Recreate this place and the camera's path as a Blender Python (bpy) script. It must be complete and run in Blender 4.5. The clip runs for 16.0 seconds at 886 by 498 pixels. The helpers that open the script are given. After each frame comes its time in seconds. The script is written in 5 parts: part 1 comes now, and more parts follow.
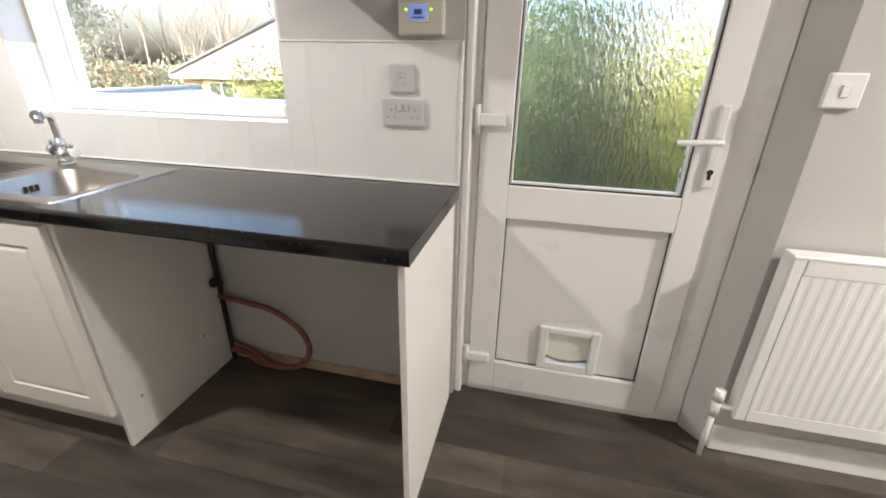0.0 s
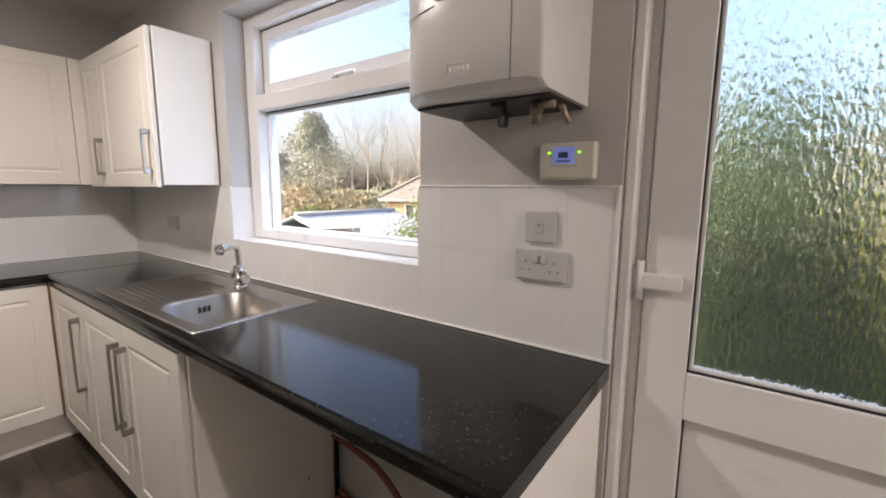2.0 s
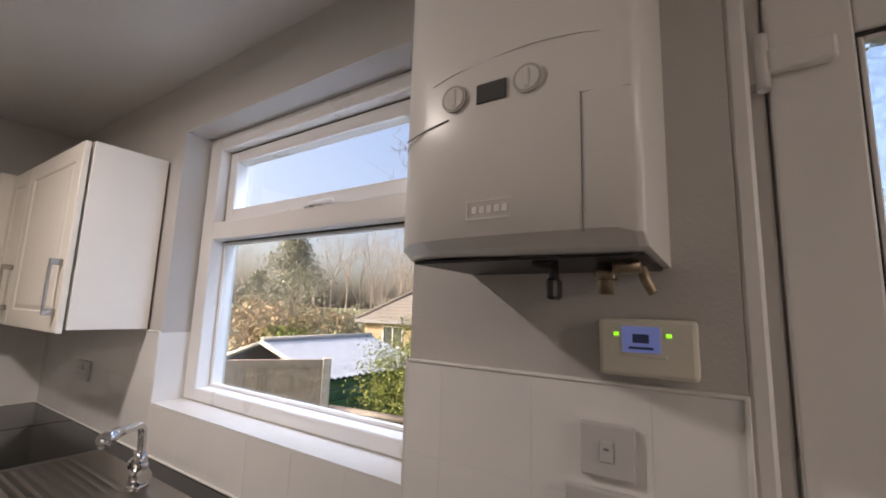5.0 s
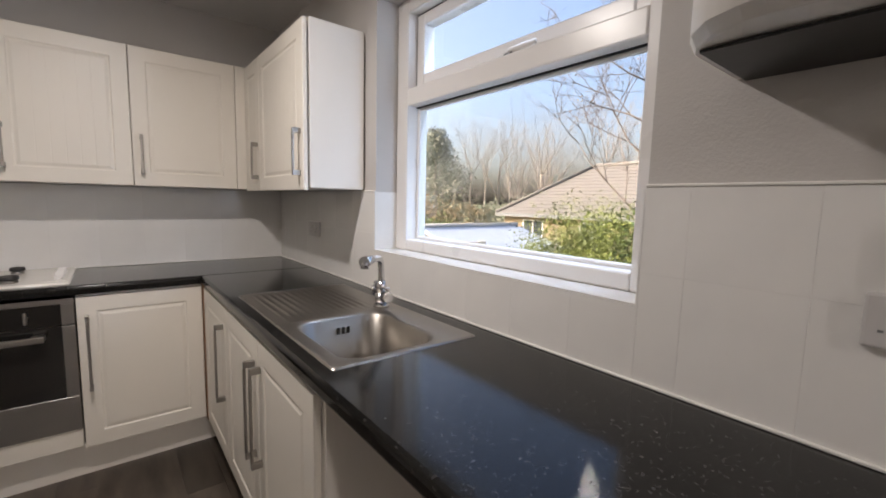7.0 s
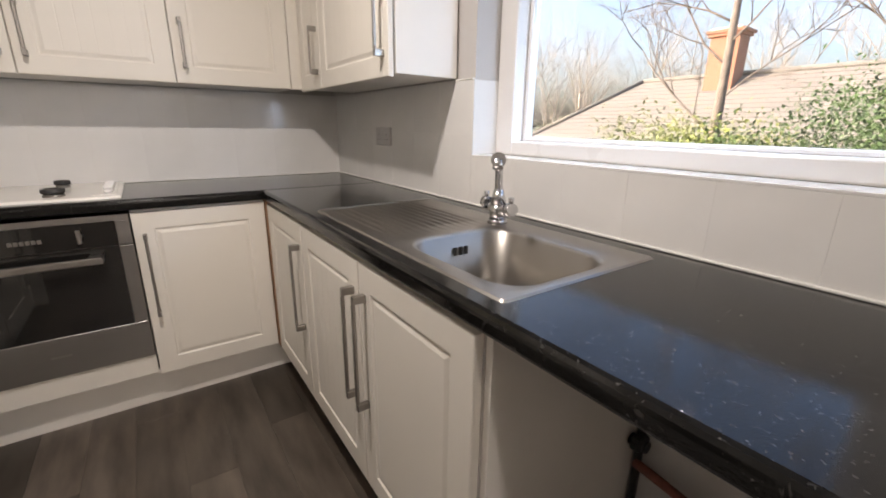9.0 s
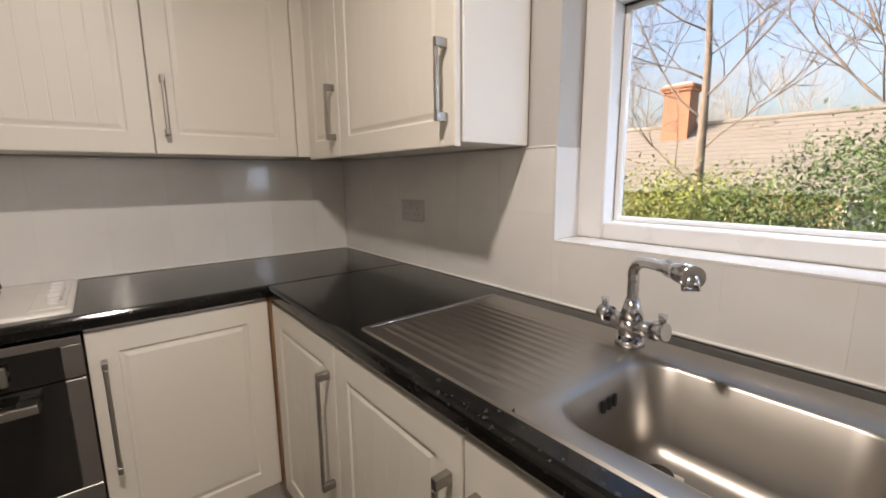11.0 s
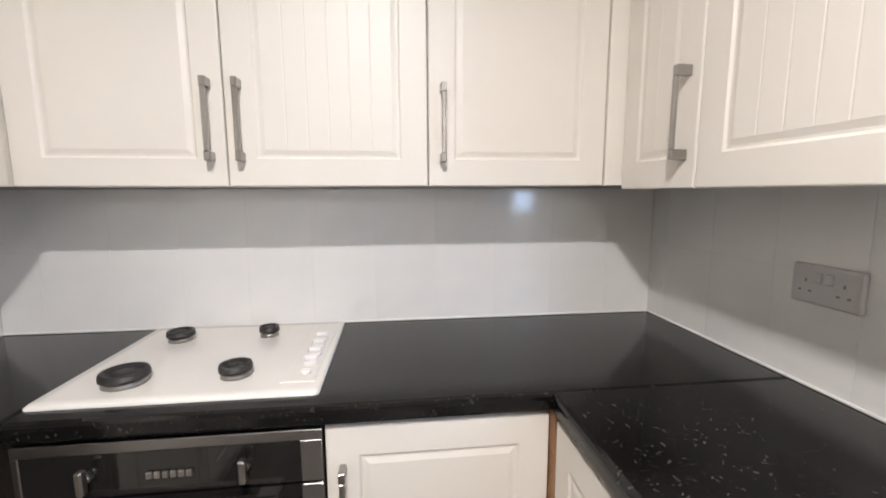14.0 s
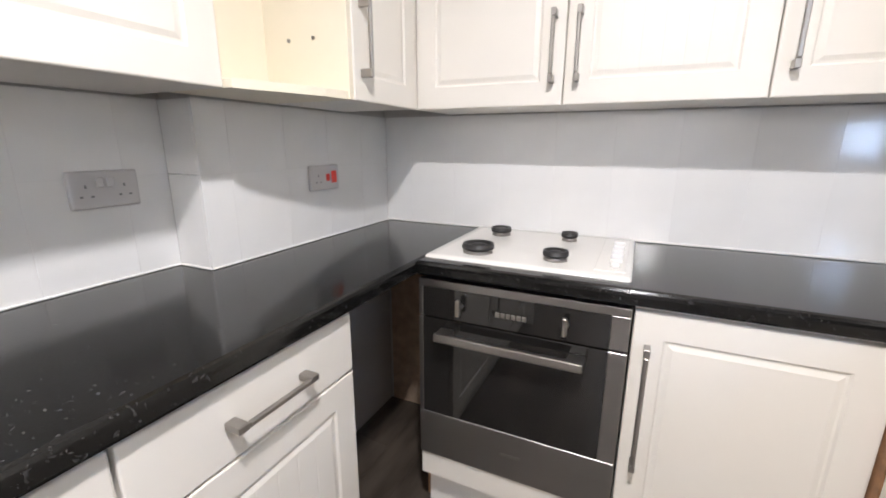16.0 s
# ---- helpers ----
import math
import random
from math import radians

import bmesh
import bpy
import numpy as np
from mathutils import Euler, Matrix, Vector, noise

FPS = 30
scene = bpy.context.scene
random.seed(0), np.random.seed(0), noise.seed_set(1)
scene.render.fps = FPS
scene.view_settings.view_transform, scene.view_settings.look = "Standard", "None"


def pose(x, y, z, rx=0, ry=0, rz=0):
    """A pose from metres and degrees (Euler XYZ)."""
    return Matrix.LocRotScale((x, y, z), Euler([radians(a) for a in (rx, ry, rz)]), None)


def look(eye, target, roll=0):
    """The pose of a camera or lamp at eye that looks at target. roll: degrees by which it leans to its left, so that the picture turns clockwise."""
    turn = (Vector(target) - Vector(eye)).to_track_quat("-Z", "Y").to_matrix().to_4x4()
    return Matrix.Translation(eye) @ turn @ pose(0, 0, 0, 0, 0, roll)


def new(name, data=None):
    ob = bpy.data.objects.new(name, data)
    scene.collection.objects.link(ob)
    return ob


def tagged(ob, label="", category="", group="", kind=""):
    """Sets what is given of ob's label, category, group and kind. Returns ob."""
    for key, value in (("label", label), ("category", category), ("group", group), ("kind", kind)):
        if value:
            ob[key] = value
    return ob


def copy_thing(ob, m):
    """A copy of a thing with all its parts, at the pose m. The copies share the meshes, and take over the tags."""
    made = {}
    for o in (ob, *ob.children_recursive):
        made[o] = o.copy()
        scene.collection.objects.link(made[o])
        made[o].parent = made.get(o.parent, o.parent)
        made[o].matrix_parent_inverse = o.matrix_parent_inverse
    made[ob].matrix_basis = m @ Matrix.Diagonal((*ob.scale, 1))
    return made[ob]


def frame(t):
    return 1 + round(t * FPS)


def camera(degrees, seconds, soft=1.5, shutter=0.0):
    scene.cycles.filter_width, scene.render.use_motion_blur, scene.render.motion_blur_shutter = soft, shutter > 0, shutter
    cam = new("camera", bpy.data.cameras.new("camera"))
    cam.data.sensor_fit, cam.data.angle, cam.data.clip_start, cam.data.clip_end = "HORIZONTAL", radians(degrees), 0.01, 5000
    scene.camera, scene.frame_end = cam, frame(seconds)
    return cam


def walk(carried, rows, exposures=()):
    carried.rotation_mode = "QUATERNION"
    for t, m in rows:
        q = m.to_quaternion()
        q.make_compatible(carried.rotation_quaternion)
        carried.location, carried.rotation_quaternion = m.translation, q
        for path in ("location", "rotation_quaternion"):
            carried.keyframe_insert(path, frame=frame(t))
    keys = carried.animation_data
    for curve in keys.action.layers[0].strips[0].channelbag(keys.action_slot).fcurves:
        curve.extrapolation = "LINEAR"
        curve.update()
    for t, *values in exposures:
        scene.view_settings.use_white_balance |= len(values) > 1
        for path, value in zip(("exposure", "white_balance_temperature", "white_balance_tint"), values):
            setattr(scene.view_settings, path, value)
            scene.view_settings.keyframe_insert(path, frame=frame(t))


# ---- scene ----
cam = camera(93.3, 16.0, soft=1.8)
PATH = [
    (0, (-1.014, 1.204, 1.282), (-1.422, 2.994, 0.488), 1.1),
    (0.5, (-1.03, 1.281, 1.272), (-1.78, 2.991, 0.556), 0.7),
    (1, (-1.03, 1.376, 1.286), (-2.008, 3.01, 0.674), 0.5),
    (1.5, (-1.004, 1.453, 1.306), (-2.124, 3.043, 0.839), 0.2),
    (2, (-1.025, 1.518, 1.347), (-2.19, 3.118, 1.063), 0.4),
    (2.5, (-1.138, 1.618, 1.379), (-2.272, 3.263, 1.312), 1.1),
    (3, (-1.221, 1.718, 1.433), (-2.304, 3.395, 1.558), 1.5),
    (3.5, (-1.267, 1.827, 1.473), (-2.311, 3.506, 1.777), 1.8),
    (6, (-1.334, 1.765, 1.453), (-2.598, 3.298, 1.678), 1.9),
    (6.5, (-1.376, 1.68, 1.382), (-2.81, 3.074, 1.385), 1.3),
    (7, (-1.449, 1.662, 1.309), (-3.004, 2.901, 1.087), 1.4),
    (7.5, (-1.581, 1.68, 1.24), (-3.195, 2.776, 0.803), 1.0),
    (8, (-1.671, 1.655, 1.186), (-3.273, 2.71, 0.62), 0.8),
    (10.5, (-2.252, 1.582, 1.221), (-3.769, 2.807, 0.777), -0.2),
    (11, (-2.382, 1.601, 1.268), (-3.912, 2.845, 0.932), -0.5),
    (11.5, (-2.555, 1.595, 1.324), (-4.091, 2.854, 1.087), -0.8),
    (12, (-2.683, 1.587, 1.36), (-4.24, 2.829, 1.172), -1.0),
    (12.5, (-2.796, 1.639, 1.343), (-4.45, 2.744, 1.138), -0.6),
    (13, (-2.957, 1.717, 1.331), (-4.747, 2.575, 1.088), -0.3),
    (13.5, (-3.005, 1.717, 1.334), (-4.914, 2.259, 1.082), -0.3),
    (14, (-3.009, 1.675, 1.339), (-4.978, 1.904, 1.072), -0.2),
    (14.5, (-2.996, 1.633, 1.335), (-4.973, 1.555, 1.04), 0.1),
    (15, (-2.956, 1.582, 1.314), (-4.898, 1.241, 0.98), 0.5),
    (15.5, (-2.886, 1.528, 1.286), (-4.756, 0.95, 0.873), 0.5),
    (16, (-2.792, 1.5, 1.242), (-4.551, 0.682, 0.757), 0.2),
]
EXPOSURE = [(0, 2.62, 5950, 9), (1, 2.33, 6000, 11), (2.5, 1.72, 6300, 17), (3.5, 1.4, 6350, 17), (6, 1.33, 6500, 18), (7, 1.55, 6200, 14), (8, 1.93, 6150, 14), (10.5, 1.82, 6650, 14), (11.5, 1.45, 6600, 14),
            (12.5, 1.42, 6700, 14), (13, 1.75, 6500, 15), (13.5, 2.28, 5850, 12), (14, 2.5, 5850, 12), (14.5, 2.66, 5750, 11), (16, 2.74, 5700, 12)]
walk(cam, [(t, look(eye, target, roll)) for t, eye, target, roll in PATH], EXPOSURE)


# ---- world, sun, lights, exposure ----
world = bpy.data.worlds.new("world")
scene.world = world
world.use_nodes = True
wn = world.node_tree
sky = wn.nodes.new("ShaderNodeTexSky")
sky.sky_type, sky.sun_disc = "NISHITA", False
SUN_EL, SUN_AZ = radians(27), radians(228)  # azimuth clockwise from +y
sky.sun_elevation, sky.sun_rotation = SUN_EL, SUN_AZ
sky.dust_density, sky.air_density = 6.5, 1.0
wn.nodes["Background"].inputs["Strength"].default_value = 0.15
wn.links.new(sky.outputs[0], wn.nodes["Background"].inputs["Color"])

sun_data = bpy.data.lights.new("sun", "SUN")
sun_data.energy, sun_data.angle, sun_data.color = 2.6, radians(0.6), (1.0, 0.9, 0.76)
sun = new("sun", sun_data)
sun_dir = Vector((math.sin(SUN_AZ) * math.cos(SUN_EL), math.cos(SUN_AZ) * math.cos(SUN_EL), math.sin(SUN_EL)))
sun.matrix_world = look(sun_dir * 40, (0, 0, 0))

LAMP = (-2.78, 1.55, 2.31)
LAMP2 = (1.30, 1.70, 2.31)
for spot, watts in ((LAMP, 6.8), (LAMP2, 14.0)):
    lamp_data = bpy.data.lights.new("ceiling_lamp_light", "AREA")
    lamp_data.shape, lamp_data.size = "DISK", 0.11
    lamp_data.energy, lamp_data.color = watts, (1.0, 0.91, 0.80)
    lamp_ob = new("ceiling_lamp_light", lamp_data)
    lamp_ob.location = spot


# skylight standing in the window opening: under its head and along one jamb
for place, toward, wide, tall, watts in (((-2.49, 2.90, 2.145), (-2.49, 2.86, 1.0), 1.1, 0.15, 2.6), ((-1.93, 2.93, 1.62), (-3.0, 2.82, 1.60), 0.24, 0.9, 0.62)):
    sky_data = bpy.data.lights.new("window_skylight", "AREA")
    sky_data.shape, sky_data.size, sky_data.size_y, sky_data.spread = "RECTANGLE", wide, tall, radians(96)
    sky_data.energy, sky_data.color = watts, (0.62, 0.78, 1.0)
    new("window_skylight", sky_data).matrix_world = look(place, toward)


# ---- materials ----
def mat(name, color, rough=0.5, metal=0.0, vary=0.08, scale=6.0, bump=0.02, bscale=60.0, rvary=0.1, per=0.0, stretch=(1, 1, 1), spec=0.5, coat=0.0):
    m = bpy.data.materials.new(name)
    m.use_nodes = True
    n, l = m.node_tree.nodes, m.node_tree.links
    p = n["Principled BSDF"]
    p.inputs["Metallic"].default_value = metal
    p.inputs["Specular IOR Level"].default_value = spec
    p.inputs["Coat Weight"].default_value = coat
    tc, mp = n.new("ShaderNodeTexCoord"), n.new("ShaderNodeMapping")
    mp.inputs["Scale"].default_value = stretch
    l.new(tc.outputs["Object"], mp.inputs["Vector"])
    big, fine = n.new("ShaderNodeTexNoise"), n.new("ShaderNodeTexNoise")
    big.inputs["Scale"].default_value, big.inputs["Detail"].default_value = scale, 4
    fine.inputs["Scale"].default_value, fine.inputs["Detail"].default_value = bscale, 3
    l.new(mp.outputs[0], big.inputs["Vector"])
    l.new(mp.outputs[0], fine.inputs["Vector"])
    ramp = n.new("ShaderNodeValToRGB")
    lo = [max(0, c * (1 - vary)) for c in color]
    hi = [min(1, c * (1 + vary)) for c in color]
    ramp.color_ramp.elements[0].position, ramp.color_ramp.elements[1].position = 0.3, 0.7
    ramp.color_ramp.elements[0].color, ramp.color_ramp.elements[1].color = (*lo, 1), (*hi, 1)
    l.new(big.outputs[0], ramp.inputs[0])
    out = ramp.outputs[0]
    if per:
        oi, hsv, mr = n.new("ShaderNodeObjectInfo"), n.new("ShaderNodeHueSaturation"), n.new("ShaderNodeMapRange")
        mr.inputs["To Min"].default_value, mr.inputs["To Max"].default_value = 1 - per, 1 + per
        l.new(oi.outputs["Random"], mr.inputs["Value"])
        l.new(mr.outputs[0], hsv.inputs["Value"])
        l.new(out, hsv.inputs["Color"])
        out = hsv.outputs[0]
    l.new(out, p.inputs["Base Color"])
    rr = n.new("ShaderNodeMapRange")
    rr.inputs["To Min"].default_value, rr.inputs["To Max"].default_value = max(0.02, rough * (1 - rvary)), min(1, rough * (1 + rvary))
    l.new(big.outputs[0], rr.inputs["Value"])
    l.new(rr.outputs[0], p.inputs["Roughness"])
    if bump:
        b = n.new("ShaderNodeBump")
        b.inputs["Strength"].default_value, b.inputs["Distance"].default_value = bump, 0.01
        l.new(fine.outputs[0], b.inputs["Height"])
        l.new(b.outputs[0], p.inputs["Normal"])
    return m


def emit(name, color, strength):
    m = mat(name, color, 0.4, bump=0)
    p = m.node_tree.nodes["Principled BSDF"]
    p.inputs["Emission Color"].default_value, p.inputs["Emission Strength"].default_value = (*color, 1), strength
    return m


def glass(name, rough=0.0, tint=(1, 1, 1)):
    m = bpy.data.materials.new(name)
    m.use_nodes = True
    p = m.node_tree.nodes["Principled BSDF"]
    p.inputs["Base Color"].default_value = (*tint, 1)
    p.inputs["Transmission Weight"].default_value, p.inputs["Roughness"].default_value, p.inputs["IOR"].default_value = 1, rough, 1.45
    return m


PAINT = mat("wall_paint", (0.53, 0.505, 0.48), 0.75, vary=0.03, scale=2.5, bump=0.12, bscale=180)
CEIL = mat("ceiling_paint", (0.72, 0.70, 0.68), 0.8, vary=0.03, scale=2, bump=0.1, bscale=120)
TILE = mat("glazed_tile", (0.79, 0.775, 0.75), 0.09, vary=0.02, scale=9, bump=0.03, bscale=9, per=0.015, spec=0.5)
GROUT = mat("grout", (0.72, 0.70, 0.675), 0.8, vary=0.08, scale=30)
SILICONE = mat("white_sealant", (0.8, 0.78, 0.74), 0.4, vary=0.05, scale=25)
CABINET = mat("white_vinyl_wrap", (0.78, 0.735, 0.66), 0.42, vary=0.015, scale=3, bump=0.015, bscale=35)
CARCASS = mat("carcass_melamine", (0.82, 0.78, 0.72), 0.45, vary=0.02, scale=4, bump=0.05, bscale=260)
CREAM = mat("cream_carcass", (0.82, 0.75, 0.60), 0.45, vary=0.02, scale=4, bump=0.04, bscale=260)
CHIP = mat("raw_edge", (0.30, 0.16, 0.075), 0.7, vary=0.25, scale=40, bump=0.2, bscale=200)
UPVC = mat("white_upvc", (0.79, 0.765, 0.74), 0.28, vary=0.015, scale=4, bump=0.01, bscale=30)
GASKET = mat("black_gasket", (0.02, 0.02, 0.02), 0.6)
RAD = mat("radiator_enamel", (0.82, 0.80, 0.77), 0.3, vary=0.02, scale=5, bump=0.01, bscale=40)
GLOSS = mat("white_gloss_wood", (0.8, 0.78, 0.74), 0.3, vary=0.05, scale=9, bump=0.03, bscale=60)
BOILER = mat("boiler_enamel", (0.80, 0.77, 0.73), 0.34, vary=0.012, scale=3, bump=0.01, bscale=25)
PLASTIC = mat("white_plastic", (0.82, 0.80, 0.78), 0.3, vary=0.02, scale=8, bump=0)
OLDPLASTIC = mat("cream_plastic", (0.76, 0.72, 0.62), 0.35, vary=0.02, scale=8, bump=0)
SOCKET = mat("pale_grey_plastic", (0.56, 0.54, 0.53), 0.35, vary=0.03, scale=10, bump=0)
GREYPLASTIC = mat("grey_plastic", (0.2, 0.2, 0.2), 0.4)
BLACK = mat("black_plastic_and_shade", (0.015, 0.015, 0.015), 0.4)
CHROME = mat("chrome", (0.60, 0.60, 0.61), 0.12, 1.0, vary=0.03, bump=0)
NICKEL = mat("brushed_nickel", (0.38, 0.36, 0.335), 0.34, 1.0, vary=0.06, scale=30, bump=0.05, bscale=90, stretch=(1, 1, 0.05))
STEEL = mat("sink_steel", (0.35, 0.325, 0.295), 0.34, 1.0, vary=0.02, scale=14, bump=0.004, bscale=150, rvary=0.08)
OVENSTEEL = mat("oven_steel", (0.33, 0.315, 0.30), 0.36, 1.0, vary=0.04, scale=8, bump=0.03, bscale=120, stretch=(1, 0.05, 1))
OVENGLASS = mat("black_oven_glass", (0.012, 0.011, 0.01), 0.04, vary=0.1, bump=0, coat=0.5)
ENAMEL = mat("hob_enamel", (0.80, 0.77, 0.72), 0.16, vary=0.02, scale=6, bump=0.01, bscale=30)
BURNER = mat("burner_black", (0.025, 0.023, 0.022), 0.45, vary=0.3, scale=60, bump=0.1)
COPPER = mat("brown_hose", (0.22, 0.075, 0.05), 0.45, vary=0.25, scale=30)
DIALGAP = mat("dial_recess", (0.50, 0.48, 0.45), 0.5, bump=0)
RED = mat("red_rocker", (0.75, 0.04, 0.02), 0.35, bump=0)
PLASTER = mat("bare_plaster", (0.45, 0.33, 0.23), 0.85, vary=0.2, scale=20, bump=0.3, bscale=90)
BRASS = mat("dirty_brass", (0.35, 0.28, 0.2), 0.45, 0.8, vary=0.3, scale=60)
LCD = emit("lcd_panel", (0.25, 0.32, 0.75), 0.07)
LCDINK = mat("lcd_ink", (0.05, 0.07, 0.2), 0.5, bump=0)
GREENLED = emit("green_led", (0.35, 1.0, 0.02), 0.35)
DARKLCD = mat("dark_lcd", (0.09, 0.09, 0.09), 0.2, bump=0)
PANE = glass("clear_pane", 0.0)
# daylight through the flap is put into its pale, nearly opaque colour
DAYLITFLAP = glass("daylit_flap", 0.45, (1.0, 0.98, 0.86))
DAYLITFLAP.node_tree.nodes["Principled BSDF"].inputs["Transmission Weight"].default_value = 0.2

# dark laminate with pale flecks
TOP = mat("worktop_laminate", (0.007, 0.0066, 0.0062), 0.11, vary=0.3, scale=9, bump=0.015, bscale=220, rvary=0.25, spec=0.36)
n, l = TOP.node_tree.nodes, TOP.node_tree.links
tc = n.new("ShaderNodeTexCoord")
mixes = n["Principled BSDF"].inputs["Base Color"].links[0].from_socket
for sc, th, dist, colr in ((85, 0.645, 0.5, (0.04, 0.038, 0.037, 1)), (150, 0.668, 0.4, (0.085, 0.08, 0.077, 1))):
    no = n.new("ShaderNodeTexNoise")
    no.inputs["Scale"].default_value, no.inputs["Detail"].default_value, no.inputs["Distortion"].default_value = sc, 2.5, dist
    l.new(tc.outputs["Object"], no.inputs["Vector"])
    mr = n.new("ShaderNodeMapRange")
    mr.inputs["From Min"].default_value, mr.inputs["From Max"].default_value = th, th + 0.06
    l.new(no.outputs[0], mr.inputs["Value"])
    mx = n.new("ShaderNodeMix")
    mx.data_type = "RGBA"
    l.new(mr.outputs[0], mx.inputs["Factor"])
    l.new(mixes, mx.inputs[6])
    mx.inputs[7].default_value = colr
    mixes = mx.outputs[2]
l.new(mixes, n["Principled BSDF"].inputs["Base Color"])

# vinyl plank, grain along x
PLANK = mat("vinyl_plank", (0.078, 0.062, 0.049), 0.36, vary=0.42, scale=3, bump=0.05, bscale=40, per=0.42, stretch=(1.2, 5, 1), rvary=0.2)

# obscure pressed glass
OBSCURE = glass("obscure_glass", 0.07, (0.97, 1.0, 0.98))
n, l = OBSCURE.node_tree.nodes, OBSCURE.node_tree.links
tc, vo, no, bp = n.new("ShaderNodeTexCoord"), n.new("ShaderNodeTexVoronoi"), n.new("ShaderNodeTexNoise"), n.new("ShaderNodeBump")
vo.distance, vo.inputs["Scale"].default_value = "CHEBYCHEV", 88
mp = n.new("ShaderNodeMapping")
mp.inputs["Scale"].default_value = (1, 1, 0.45)
l.new(tc.outputs["Object"], mp.inputs["Vector"])
no.inputs["Scale"].default_value, no.inputs["Detail"].default_value = 55, 2
l.new(mp.outputs[0], vo.inputs["Vector"])
l.new(mp.outputs[0], no.inputs["Vector"])
ad2 = n.new("ShaderNodeMath")
ad2.operation = "ADD"
l.new(vo.outputs["Distance"], ad2.inputs[0])
l.new(no.outputs[0], ad2.inputs[1])
bp.inputs["Strength"].default_value, bp.inputs["Distance"].default_value = 0.36, 0.012
l.new(ad2.outputs[0], bp.inputs["Height"])
l.new(bp.outputs[0], n["Principled BSDF"].inputs["Normal"])

LAWN = mat("lawn", (0.15, 0.17, 0.065), 0.9, vary=0.6, scale=0.4, bump=0.6, bscale=20)
BRICK = mat("red_brick", (0.30, 0.135, 0.08), 0.85, vary=0.3, scale=12, bump=0.3, bscale=60)
YELLOWBRICK = mat("buff_brick", (0.40, 0.30, 0.19), 0.85, vary=0.2, scale=9, bump=0.3, bscale=50)
ROOF = mat("roof_tiles", (0.165, 0.148, 0.13), 0.85, vary=0.18, scale=4, bump=0.2, bscale=30)
METALROOF = mat("corrugated_sheet", (0.36, 0.41, 0.48), 0.45, 0.2, vary=0.1, scale=6)
GREENWOOD = mat("green_painted_boards", (0.03, 0.13, 0.10), 0.7, vary=0.2, scale=8, bump=0.1)
FENCE = mat("weathered_fence", (0.36, 0.30, 0.24), 0.85, vary=0.25, scale=10, bump=0.2, per=0.2, stretch=(6, 6, 1))
CONCRETE = mat("concrete_post", (0.50, 0.48, 0.44), 0.85, vary=0.12, scale=12, bump=0.2)
# distance haze is mixed into this bark colour, paler and greyer
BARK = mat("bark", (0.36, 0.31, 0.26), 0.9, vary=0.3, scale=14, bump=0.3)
PALEBARK = mat("pale_bark", (0.17, 0.135, 0.11), 0.85, vary=0.35, scale=10, bump=0.3)
LEAF = mat("laurel_leaf", (0.045, 0.085, 0.018), 0.6, vary=0.55, scale=2.5, bump=0)
DARKLEAF = mat("evergreen_leaf", (0.045, 0.075, 0.032), 0.45, vary=0.5, scale=2.5, bump=0)
# leaf green with sunlight put into the colour as bright yellow
SUNLEAF = mat("sunlit_leaf", (0.24, 0.26, 0.04), 0.6, vary=0.4, scale=2.5, bump=0)
LEAFY = mat("yellow_leaf", (0.16, 0.19, 0.032), 0.65, vary=0.5, scale=2.5, bump=0)
# distance haze is put into the needle and rusty shrub colours too
NEEDLE = mat("hazy_needles", (0.27, 0.27, 0.19), 0.7, vary=0.5, scale=0.7, bump=0)
RUST = mat("rusty_shrub", (0.36, 0.27, 0.15), 0.8, vary=0.5, scale=1.2, bump=0)
WINDARK = mat("far_window", (0.06, 0.07, 0.08), 0.15, bump=0)


# ---- mesh helpers ----
def bx(bm, x0, x1, y0, y1, z0, z1, bev=0.0, seg=1):
    vs = [bm.verts.new((x, y, z)) for x in (x0, x1) for y in (y0, y1) for z in (z0, z1)]
    fs = [bm.faces.new([vs[i] for i in q]) for q in ((0, 1, 3, 2), (4, 6, 7, 5), (0, 4, 5, 1), (2, 3, 7, 6), (0, 2, 6, 4), (1, 5, 7, 3))]
    if bev:
        es = list({e for f in fs for e in f.edges})
        bmesh.ops.bevel(bm, geom=es, offset=bev, segments=seg, affect="EDGES", profile=0.5)
    return bm


def box(*a, **k):
    return bx(bmesh.new(), *a, **k)


def cyl(bm, p, q, r0, r1=None, n=16, cap=True):
    r1 = r0 if r1 is None else r1
    p, q = Vector(p), Vector(q)
    turn = (q - p).to_track_quat("Z", "Y")
    a = [bm.verts.new(p + turn @ Vector((r0 * math.cos(6.28319 * i / n), r0 * math.sin(6.28319 * i / n), 0))) for i in range(n)]
    b = [bm.verts.new(q + turn @ Vector((r1 * math.cos(6.28319 * i / n), r1 * math.sin(6.28319 * i / n), 0))) for i in range(n)]
    for i in range(n):
        f = bm.faces.new((a[i], a[(i + 1) % n], b[(i + 1) % n], b[i]))
        f.smooth = True
    if cap:
        bm.faces.new(a[::-1])
        bm.faces.new(b)
    return bm


